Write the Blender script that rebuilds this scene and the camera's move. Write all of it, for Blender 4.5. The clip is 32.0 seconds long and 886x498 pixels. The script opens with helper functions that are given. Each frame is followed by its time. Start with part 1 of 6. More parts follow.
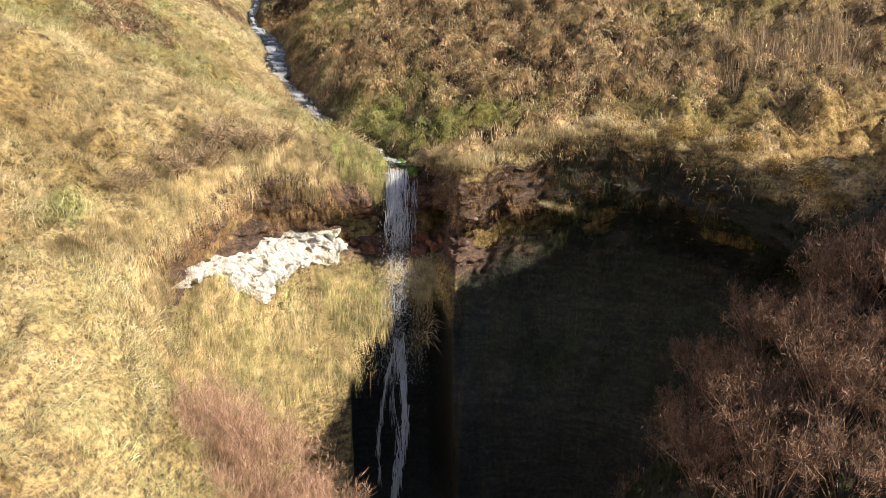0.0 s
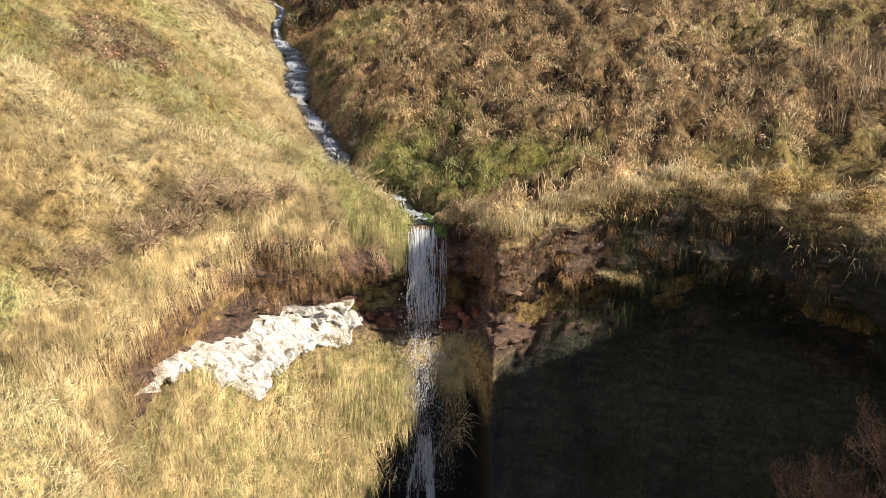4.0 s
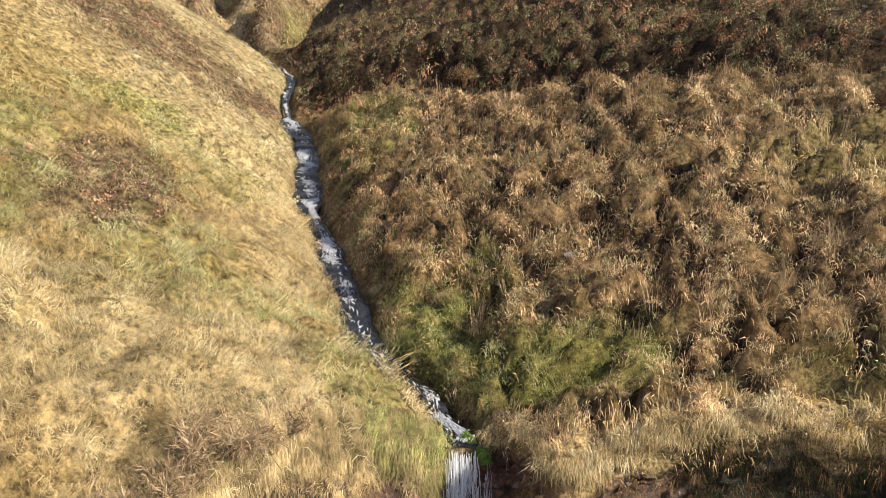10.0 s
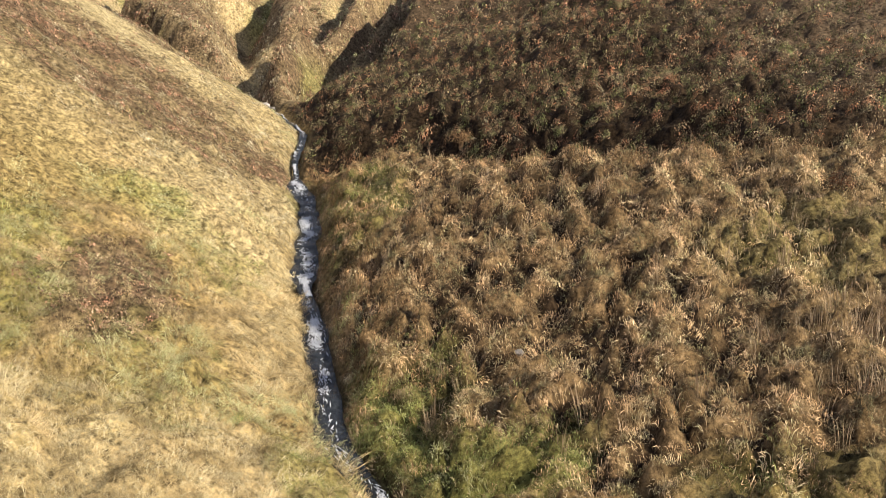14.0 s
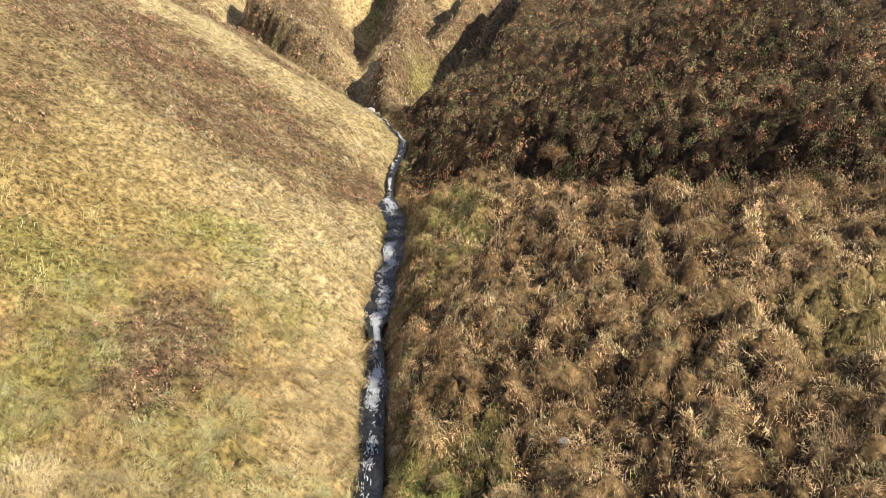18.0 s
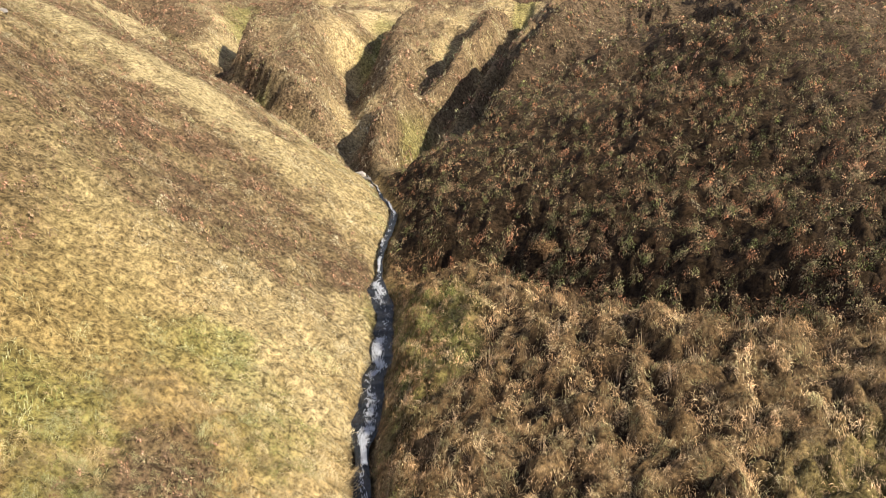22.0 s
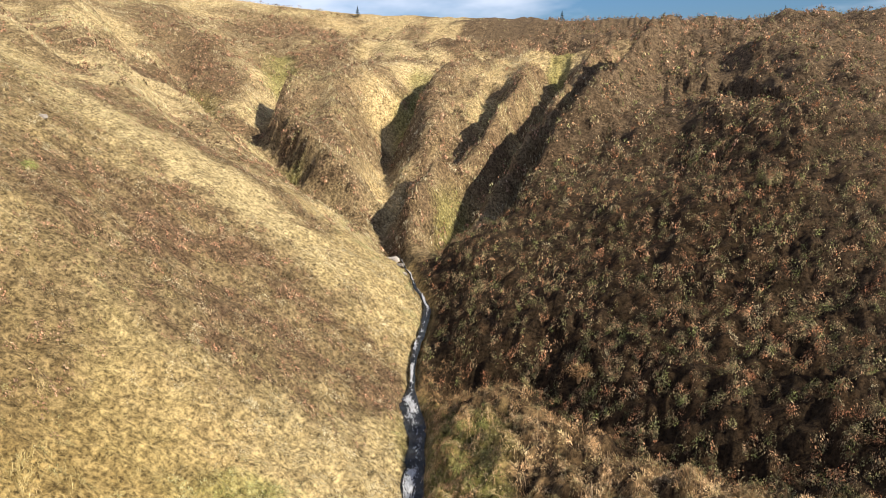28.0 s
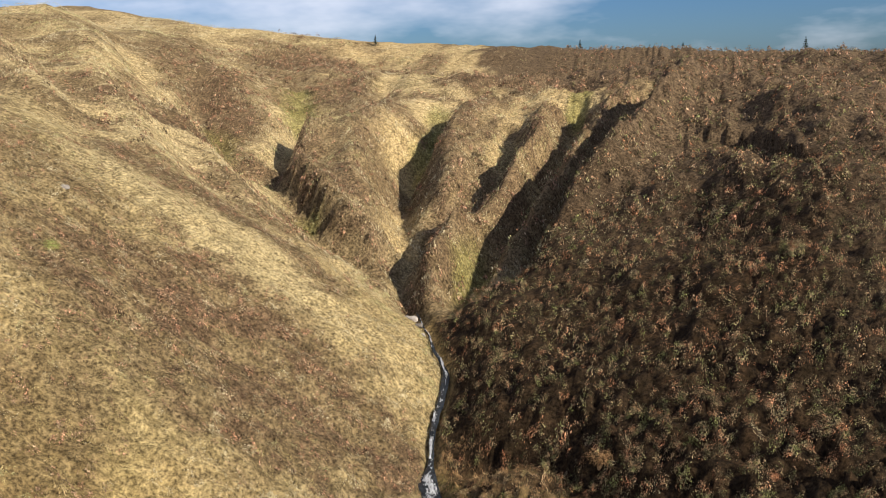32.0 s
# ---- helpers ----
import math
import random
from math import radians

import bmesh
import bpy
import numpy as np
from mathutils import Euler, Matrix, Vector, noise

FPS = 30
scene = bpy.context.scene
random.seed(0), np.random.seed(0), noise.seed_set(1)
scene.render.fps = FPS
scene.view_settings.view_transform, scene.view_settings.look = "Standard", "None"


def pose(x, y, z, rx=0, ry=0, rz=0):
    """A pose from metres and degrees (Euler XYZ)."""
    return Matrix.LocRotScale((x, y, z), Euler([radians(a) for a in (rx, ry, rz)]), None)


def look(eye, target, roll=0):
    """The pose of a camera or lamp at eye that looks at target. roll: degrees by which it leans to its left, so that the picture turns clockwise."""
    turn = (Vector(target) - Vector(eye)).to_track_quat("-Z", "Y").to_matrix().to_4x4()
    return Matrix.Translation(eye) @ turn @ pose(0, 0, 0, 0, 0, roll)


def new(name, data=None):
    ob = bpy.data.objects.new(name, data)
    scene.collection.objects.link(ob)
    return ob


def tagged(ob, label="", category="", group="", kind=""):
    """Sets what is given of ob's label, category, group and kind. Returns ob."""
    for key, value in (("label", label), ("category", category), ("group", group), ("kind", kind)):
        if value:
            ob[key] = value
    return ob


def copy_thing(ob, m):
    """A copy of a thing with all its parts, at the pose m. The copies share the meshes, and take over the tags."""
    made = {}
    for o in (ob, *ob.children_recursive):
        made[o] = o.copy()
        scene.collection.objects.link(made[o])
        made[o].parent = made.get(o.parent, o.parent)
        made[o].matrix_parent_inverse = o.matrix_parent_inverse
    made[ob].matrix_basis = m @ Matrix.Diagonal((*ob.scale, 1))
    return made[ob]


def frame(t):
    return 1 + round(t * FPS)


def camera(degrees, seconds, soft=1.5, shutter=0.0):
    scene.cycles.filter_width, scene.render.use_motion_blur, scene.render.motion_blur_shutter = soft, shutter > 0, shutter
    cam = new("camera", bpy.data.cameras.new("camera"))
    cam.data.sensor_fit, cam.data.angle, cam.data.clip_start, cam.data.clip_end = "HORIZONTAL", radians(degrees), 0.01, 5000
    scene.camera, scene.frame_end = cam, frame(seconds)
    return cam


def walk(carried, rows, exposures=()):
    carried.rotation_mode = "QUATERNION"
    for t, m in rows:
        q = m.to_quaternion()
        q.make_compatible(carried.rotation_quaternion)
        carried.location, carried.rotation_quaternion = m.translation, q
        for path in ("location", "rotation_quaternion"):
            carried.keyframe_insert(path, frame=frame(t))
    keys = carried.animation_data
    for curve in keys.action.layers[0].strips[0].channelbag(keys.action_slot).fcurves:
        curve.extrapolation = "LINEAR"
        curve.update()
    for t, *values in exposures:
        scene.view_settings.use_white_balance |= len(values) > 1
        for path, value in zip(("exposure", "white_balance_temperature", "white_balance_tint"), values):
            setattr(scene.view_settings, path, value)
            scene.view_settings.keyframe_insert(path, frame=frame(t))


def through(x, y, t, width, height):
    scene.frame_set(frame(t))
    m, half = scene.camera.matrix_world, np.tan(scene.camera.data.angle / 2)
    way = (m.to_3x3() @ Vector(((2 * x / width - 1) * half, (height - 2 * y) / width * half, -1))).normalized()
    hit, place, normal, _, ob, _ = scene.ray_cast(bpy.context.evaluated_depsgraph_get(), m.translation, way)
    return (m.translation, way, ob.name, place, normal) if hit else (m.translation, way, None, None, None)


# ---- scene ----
cam = camera(55.03, 32.0, 0.9)
PATH = [
    (0.0, pose(-0.108, -21.471, 2.747, 76.410, -1.069, -3.250)),
    (0.5, pose(-0.010, -20.990, 2.790, 76.365, -0.884, -3.172)),
    (1.0, pose(0.043, -20.494, 2.832, 76.449, -0.787, -3.242)),
    (1.5, pose(0.090, -19.997, 2.888, 76.420, -0.778, -3.162)),
    (2.0, pose(0.154, -19.503, 2.956, 76.463, -0.778, -2.968)),
    (2.5, pose(0.180, -19.002, 3.038, 76.441, -0.389, -1.468)),
    (3.0, pose(0.180, -18.471, 3.126, 76.416, -0.311, -0.927)),
    (3.5, pose(0.176, -17.936, 3.225, 76.438, -0.389, -0.820)),
    (5.5, pose(0.079, -15.730, 3.703, 76.437, -0.583, -0.832)),
    (6.0, pose(0.046, -15.213, 3.827, 76.446, -0.506, -0.798)),
    (6.5, pose(0.009, -14.695, 3.968, 76.516, -0.564, -0.778)),
    (7.0, pose(-0.054, -14.194, 4.156, 76.558, -0.496, -0.798)),
    (7.5, pose(-0.163, -13.798, 4.407, 76.606, -0.506, -0.819)),
    (8.0, pose(-0.302, -13.591, 4.713, 76.643, -0.671, -0.780)),
    (8.5, pose(-0.424, -13.553, 5.048, 76.896, -0.769, -0.721)),
    (9.0, pose(-0.489, -13.613, 5.392, 77.287, -0.780, -0.590)),
    (9.5, pose(-0.506, -13.726, 5.742, 77.667, -0.772, -0.477)),
    (10.0, pose(-0.490, -13.884, 6.099, 78.043, -0.685, -0.376)),
    (10.5, pose(-0.426, -14.089, 6.468, 78.372, -0.588, -0.218)),
    (11.0, pose(-0.300, -14.331, 6.838, 78.664, -0.471, 0.036)),
    (11.5, pose(-0.118, -14.588, 7.196, 78.921, -0.206, 0.271)),
    (12.0, pose(0.116, -14.833, 7.542, 79.114, 0.010, 0.494)),
    (12.5, pose(0.397, -15.052, 7.870, 79.129, 0.275, 0.700)),
    (13.0, pose(0.721, -15.234, 8.169, 79.078, 0.403, 0.882)),
    (13.5, pose(1.080, -15.373, 8.439, 79.018, 0.589, 1.024)),
    (14.0, pose(1.483, -15.408, 8.719, 78.842, 0.883, 1.899)),
    (14.5, pose(1.900, -15.364, 8.986, 78.695, 1.569, 4.394)),
    (15.0, pose(2.305, -15.254, 9.253, 78.513, 2.058, 6.645)),
    (15.5, pose(2.690, -15.076, 9.545, 78.303, 2.350, 7.499)),
    (17.5, pose(3.900, -13.648, 10.670, 77.297, 3.122, 11.010)),
    (18.0, pose(3.909, -13.281, 11.029, 76.969, 3.001, 11.162)),
    (18.5, pose(3.839, -12.955, 11.442, 76.787, 2.726, 10.984)),
    (19.0, pose(3.717, -12.689, 11.911, 76.719, 2.424, 10.839)),
    (19.5, pose(3.590, -12.505, 12.403, 76.683, 2.053, 10.745)),
    (20.0, pose(3.477, -12.402, 12.910, 76.794, 1.752, 10.659)),
    (20.5, pose(3.412, -12.365, 13.441, 76.986, 1.481, 10.558)),
    (21.0, pose(3.435, -12.358, 13.985, 77.169, 1.375, 10.516)),
    (21.5, pose(3.535, -12.342, 14.510, 77.374, 1.366, 10.533)),
    (22.0, pose(3.651, -12.289, 14.996, 77.608, 1.367, 10.515)),
    (22.5, pose(3.747, -12.188, 15.451, 77.795, 1.378, 10.409)),
    (23.0, pose(3.830, -12.033, 15.893, 77.819, 1.456, 10.331)),
    (23.5, pose(3.910, -11.825, 16.334, 77.865, 1.476, 10.298)),
    (24.0, pose(3.966, -11.595, 16.782, 77.843, 1.554, 10.295)),
    (24.5, pose(3.974, -11.402, 17.245, 77.786, 1.564, 10.249)),
    (25.0, pose(3.943, -11.268, 17.726, 77.747, 1.564, 10.208)),
    (25.5, pose(3.888, -11.161, 18.225, 77.664, 1.563, 10.099)),
    (27.5, pose(3.758, -10.776, 20.268, 77.842, 1.857, 12.996)),
    (28.0, pose(3.755, -10.680, 20.703, 77.924, 1.868, 12.994)),
    (28.5, pose(3.749, -10.574, 21.165, 77.983, 1.946, 12.953)),
    (29.0, pose(3.744, -10.456, 21.640, 78.015, 1.956, 12.977)),
    (29.5, pose(3.741, -10.328, 22.103, 78.046, 1.957, 13.030)),
    (30.0, pose(3.723, -10.211, 22.570, 78.075, 1.957, 13.059)),
    (30.5, pose(3.682, -10.100, 23.051, 78.106, 1.967, 13.109)),
    (31.0, pose(3.636, -9.974, 23.540, 78.158, 2.055, 13.527)),
    (31.5, pose(3.576, -9.871, 24.055, 78.201, 2.056, 14.034)),
    (32.0, pose(3.524, -9.772, 24.560, 78.275, 2.056, 14.099)),
]
walk(cam, PATH, [(0.0, 0.74), (24.0, 0.80), (28.0, 0.76), (32.0, 0.46)])

# ---------------------------------------------------------------- sun and sky
SUN_AZ, SUN_EL = radians(-27), radians(29.5)        # direction towards the sun: from +x turned towards -y
SUN_DIR = Vector((math.cos(SUN_EL) * math.cos(SUN_AZ), math.cos(SUN_EL) * math.sin(SUN_AZ), math.sin(SUN_EL)))
sun = new("sun", bpy.data.lights.new("sun", "SUN"))
sun.data.energy, sun.data.angle, sun.data.color = 5.7, radians(0.55), (1.0, 0.90, 0.755)
sun.matrix_world = look(SUN_DIR * 100, (0, 0, 0))
world = bpy.data.worlds.new("sky")
scene.world = world
world.use_nodes = True
wn = world.node_tree
sky = wn.nodes.new("ShaderNodeTexSky")
sky.sky_type, sky.sun_disc = "NISHITA", False
sky.sun_elevation, sky.sun_rotation = SUN_EL, radians(90) - SUN_AZ
sky.air_density, sky.dust_density, sky.ozone_density = 1.0, 0.35, 2.5
way = wn.nodes.new("ShaderNodeTexCoord").outputs["Generated"]
stretch = wn.nodes.new("ShaderNodeMapping")
stretch.inputs["Scale"].default_value = (1.0, 1.0, 3.2)
cloud = wn.nodes.new("ShaderNodeTexNoise")
cloud.inputs["Scale"].default_value, cloud.inputs["Detail"].default_value, cloud.inputs["Roughness"].default_value = 2.1, 6.0, 0.55
thin = wn.nodes.new("ShaderNodeValToRGB")
thin.color_ramp.elements[0].position, thin.color_ramp.elements[1].position = 0.42, 0.66
veil = wn.nodes.new("ShaderNodeMix")
veil.data_type = "RGBA"
veil.inputs[7].default_value = (28.0, 28.8, 32.5, 1)      # thin high cloud over the blue
wn.links.new(way, stretch.inputs[0])
wn.links.new(stretch.outputs[0], cloud.inputs["Vector"])
wn.links.new(cloud.outputs[0], thin.inputs[0])
wn.links.new(thin.outputs[0], veil.inputs[0])
blue = wn.nodes.new("ShaderNodeMix")
blue.data_type, blue.blend_type = "RGBA", "MULTIPLY"
blue.inputs[0].default_value, blue.inputs[7].default_value = 1.0, (0.9, 1.42, 2.35, 1)
wn.links.new(sky.outputs[0], blue.inputs[6])
wn.links.new(blue.outputs[2], veil.inputs[6])
wn.links.new(veil.outputs[2], wn.nodes["Background"].inputs[0])
wn.nodes["Background"].inputs[1].default_value = 0.025
# ---------------------------------------------------------------- the lie of the land
# Cross-sections of the valley, from the lip of the fall upstream: the stream's line, and the height of the
# ground above the stream at fixed distances to its sides.
OFFS = np.array([-90, -55, -35, -20, -10, -4, 0, 4, 10, 20, 35, 60, 100.0])
STREAM = [  # y, and the stream's x and z
    (0, 0, 0), (7, -2.5, 0.5), (14, -4.1, 1.1), (22, -5.7, 2.2),
    (30, -8.1, 3.4), (42, -10.5, 5.9), (52, -16.2, 8.2), (66, -31, 14.6),
    (82, -37.5, 17.4), (100, -44.5, 24), (120, -50, 27), (150, -54, 29),
]
LEFT_SIDE = [
    (30, 25, 18.9, 8.7, 3.1, 0.9),
    (32, 27, 20.6, 10.2, 4.3, 1.8),
    (34, 29, 22, 11.8, 5.2, 2.2),
    (34, 30, 23.2, 13, 6.2, 2.3),
    (32, 28, 21.5, 12.8, 6.0, 2.2),
    (30, 26, 18.6, 11.6, 6.2, 2.6),
    (28, 24, 18, 11.4, 6.2, 2.6),
    (26, 22, 17.5, 10.8, 5.5, 2.3),
    (22, 19, 15, 10, 5.6, 2.3),
    (15, 13, 10, 7, 4, 1.8),
    (10, 9, 7, 5, 3.2, 1.6),
    (7, 6, 4.5, 3, 1.8, 0.8),
]
RIGHT_SIDE = [
    (0.9, 1.5, 2.7, 5.5, 9.5, 13),
    (1, 2.2, 3.6, 6.2, 10.5, 14),
    (1.5, 3.2, 4.6, 7.1, 11.5, 15),
    (1.5, 3.4, 5.5, 8.2, 12.6, 16),
    (1.8, 3.3, 5.2, 8.0, 12.3, 16),
    (1.5, 3.0, 6.3, 9.4, 14, 17),
    (1.5, 2.6, 4.6, 8.6, 15, 18),
    (0.3, 0.2, 0.6, 5.6, 12.8, 16),
    (0.8, 0.7, 0.9, 3, 9.2, 12),
    (0.9, 1.2, 1.2, 0.9, 2.2, 3.2),
    (0.8, 1.2, 1.3, 1, 0.2, 0),
    (0.6, 1, 1.3, 1.2, 0.6, 0.6),
]
SEC_Y, SEC_X, SEC_Z = (np.array(c, float) for c in zip(*STREAM))
SEC_H = np.array([a + (0.0,) + b for a, b in zip(LEFT_SIDE, RIGHT_SIDE)], float)


def herm(grid, x):
    """Index and the four weights of a smooth curve through values on an uneven grid."""
    x = np.clip(x, grid[0], grid[-1])
    i = np.clip(np.searchsorted(grid, x, side="right") - 1, 0, len(grid) - 2)
    a, b = np.clip(i - 1, 0, None), np.clip(i + 2, None, len(grid) - 1)
    h = grid[i + 1] - grid[i]
    t = (x - grid[i]) / h
    h00, h10, h01, h11 = 2 * t**3 - 3 * t**2 + 1, t**3 - 2 * t**2 + t, 3 * t**2 - 2 * t**3, t**3 - t**2
    d0, d1 = h / (grid[i + 1] - grid[a]), h / (grid[b] - grid[i])
    return (a, -h10 * d0), (i, h00 - h11 * d1), (i + 1, h01 + h10 * d0), (b, h11 * d1)


def curve(grid, values, x):
    return sum(values[k] * w for k, w in herm(grid, x))


def smooth(a, b, x):
    t = np.clip((x - a) / (b - a), 0, 1)
    return t * t * (3 - 2 * t)


def lattice(ix, iy, seed):
    n = (ix.astype(np.int64) * 374761393 + iy.astype(np.int64) * 668265263 + seed * 974711) & 0x7FFFFFFF
    n = ((n ^ (n >> 13)) * 1274126177) & 0x7FFFFFFF
    return ((n ^ (n >> 16)) & 0xFFFF) / 32767.5 - 1


def bumps(x, y, size, seed):
    """Smooth value noise between -1 and 1."""
    u, v = x / size, y / size
    i, j = np.floor(u), np.floor(v)
    s, t = u - i, v - j
    s, t = s * s * (3 - 2 * s), t * t * (3 - 2 * t)
    return (lattice(i, j, seed) * (1 - s) * (1 - t) + lattice(i + 1, j, seed) * s * (1 - t)
            + lattice(i, j + 1, seed) * (1 - s) * t + lattice(i + 1, j + 1, seed) * s * t)


def near_line(x, y, line):
    """Distance to a line in plan, and how far along it (0 to 1) the nearest point lies."""
    best, along = np.full(np.shape(x), 1e9), np.zeros(np.shape(x))
    n = len(line) - 1
    for k in range(n):
        (ax, ay), (bx, by) = line[k], line[k + 1]
        dx, dy = bx - ax, by - ay
        t = np.clip(((x - ax) * dx + (y - ay) * dy) / (dx * dx + dy * dy), 0, 1)
        d = np.hypot(x - ax - t * dx, y - ay - t * dy)
        along = np.where(d < best, (k + t) / n, along)
        best = np.minimum(best, d)
    return best, along


def stream_x(y):
    return curve(SEC_Y, SEC_X, y) + (0.5 * bumps(y, 0 * y, 3.4, 71) + 0.1 * bumps(y, 0 * y, 1.3, 72)) * smooth(1, 4, y) * (1 - smooth(45, 60, y))


def stream_z(y):
    return curve(SEC_Y, SEC_Z, y)


# the valley head: lines along its gullies and ribs, each place with its height
HEAD_GULLIES = [
    [(-13.4, 46.5, 6.9), (-16, 51, 8.0), (-17.2, 56, 9.0), (-17.2, 61, 10.2), (-15.8, 65, 11.3)],
    [(-17.3, 57, 9.2), (-19, 63, 10.7), (-20.6, 68, 11.7), (-21.8, 74, 13.0), (-22.6, 80, 14.8), (-21, 86, 18), (-19, 90.5, 20.4)],
    [(-16, 51, 8.2), (-21, 55, 10.2), (-26.4, 58.8, 12.2), (-31, 65, 14.4), (-36, 76, 16.5), (-38.5, 86, 18.2), (-44, 99, 23.4), (-49, 109, 25.6)],
    [(-11.4, 46, 6.5), (-11.2, 54, 8.2), (-10.9, 59, 9.3), (-9, 63, 11.2), (-7.4, 69, 13.4), (-5.6, 76, 16.0), (-5.5, 84, 18.4), (-5, 93, 21.8)],
]
HEAD_SIDE_GULLIES = [
    [(-9.4, 50, 8.0), (-6.8, 57, 10.2), (-4.2, 64, 13.0), (-1.2, 73, 16.4), (1.8, 82, 19.8), (5.8, 91, 23.4)],
    [(-31, 65, 14.2), (-35.2, 71.5, 15.2), (-36.2, 77, 16.6), (-34.6, 82, 18.4)],
    [(-14.2, 63.6, 12.2), (-12.6, 69, 14.0), (-11.4, 75, 15.8), (-10.6, 82, 18.2)],
]
HEAD_RIBS = [
    [(-14.0, 52.5, 10.2), (-13.9, 57, 11.5), (-13.4, 62, 12.9)],
    [(-15.6, 66.5, 13.4), (-17.2, 74, 16.2), (-18.4, 82, 19.3), (-16.6, 90, 21.6)],
    [(-11, 63.5, 13.4), (-9.6, 70, 16.0), (-8.4, 77, 18.2), (-8.2, 86, 20.6)],
    [(-7.6, 59.5, 12.2), (-5.4, 66, 14.8), (-3.2, 74, 17.7), (-1.2, 83, 20.1), (0.5, 92, 22.6)],
    [(-4.8, 55, 13.2), (-1.2, 62, 17.5), (2.4, 70, 20.9), (5.8, 79, 23.8), (9.5, 88, 24.8)],
    [(-20.4, 57, 11.2), (-24, 62.5, 13.8), (-26.2, 70, 17.0), (-29.4, 79, 19.6), (-28, 87, 20.8), (-31, 95, 22.4)],
    [(-20.8, 57.2, 12.2), (-24.9, 60.6, 14.4), (-28.8, 65.2, 16.6), (-32.6, 71, 18.0), (-33.2, 76, 19.2), (-31.8, 81, 20.4)],
]
HEAD_SLOPES = [
    [(-16.5, 44, 9.6), (-22, 48, 13.0), (-29.4, 53, 15.6), (-37, 60, 19.4), (-46, 68, 22.8), (-56, 76, 25.2)],
    [(-34, 45, 20.4), (-41.2, 56.6, 22.6), (-50, 66, 26), (-62, 80, 30), (-80, 96, 36)],
    [(-45.5, 50, 25.4), (-60, 60, 30.5), (-85, 72, 39)],
    [(-50, 92, 26.2), (-58, 96, 28.4), (-75, 108, 33.5)],
    [(-30, 70.5, 16.4), (-37, 72.5, 18.0), (-42, 82, 20.6), (-47, 92, 23.6)],
    [(2.1, 57, 15.2), (8.6, 60, 17.9), (15.3, 52, 17.3), (18.2, 69, 22.4), (9.8, 79.5, 23.2)],
    [(-62, 112, 28.6), (-40, 107, 25.6), (-25, 101, 24.0), (-12, 102, 23.6), (6, 100, 24.8), (20, 93, 25.0), (45, 84, 24.8)],
    [(-100, 128, 39), (-68, 122, 33.2), (-45, 137, 30.2), (-9, 133, 27.6), (30, 125, 25.2), (75, 115, 25.0)],
]
# shallow side gullies and the dip behind the field: line in plan, depth, half width
GULLIES = [
    ([(-34, 66), (-38.5, 69), (-43, 73.5), (-47.5, 78), (-58, 98)], 2.0, 1.9),
    ([(-29, 86), (-31.2, 93), (-32.4, 101), (-32, 106)], 1.5, 1.5),
    ([(-36, 96), (-38, 101), (-42, 117)], 1.5, 1.6),
    ([(-46, 71), (-51, 76), (-58, 84), (-66, 90)], 1.5, 1.7),
    ([(-8, 31.5), (-2, 31), (1, 27.5), (5, 22.8), (9, 20.6), (14, 19)], 1.6, 1.8),
]

BOWL = (0.8, -5.5)


def bowl_radius(angle):
    """Radius of the bowl's rim, by the direction from its middle."""
    c, s = np.cos(angle), np.sin(angle)
    nose = np.interp(angle, [-0.6, -0.15, 0.2, 0.42, 0.60, 0.75, 0.9, 1.1, 1.3, 1.40, 1.47, 1.56], [1, 1.12, 1.17, 1.07, 0.97, 0.87, 0.81, 0.745, 0.69, 0.695, 0.83, 1])
    return nose * (5.35 + 1.2 * np.clip(c, 0, 1) + 0.35 * np.clip(-c, 0, 1) + 1.4 * np.clip(-s, 0, 1) ** 2)


def valley_head(x, y):
    """Land of the valley head, from the heights along its gullies, ribs and slopes."""
    u, v = x + 0.7 * bumps(x, y, 4.0, 24), y + 0.7 * bumps(x, y, 4.0, 25)
    total, weight, nick, proud = 0.0, 0.0, np.zeros(np.shape(x)), np.zeros(np.shape(x))
    for lines, power, keen in ((HEAD_GULLIES, 2.6, 0.25), (HEAD_SIDE_GULLIES, 2.6, 0.3), (HEAD_RIBS, 2.6, 0.9), (HEAD_SLOPES, 2.6, 2.0)):
        for line in lines:
            d, along = near_line(u, v, [p[:2] for p in line])
            h = np.interp(along * (len(line) - 1), np.arange(len(line)), [p[2] for p in line])
            w = 1 / (d + keen) ** power
            total, weight = total + w * h, weight + w
            if lines is HEAD_GULLIES or lines is HEAD_SIDE_GULLIES:
                nick = np.maximum(nick, np.exp(-(d / 1.5) ** 1.4) * smooth(0, 0.1, along) * (1 - smooth(0.8, 1, along)))
            if lines is HEAD_RIBS:
                proud = np.maximum(proud, np.exp(-(d / 1.6) ** 2) * smooth(0, 0.1, along) * (1 - smooth(0.8, 1, along)))
    return total / weight - 1.8 * nick + 0.9 * proud


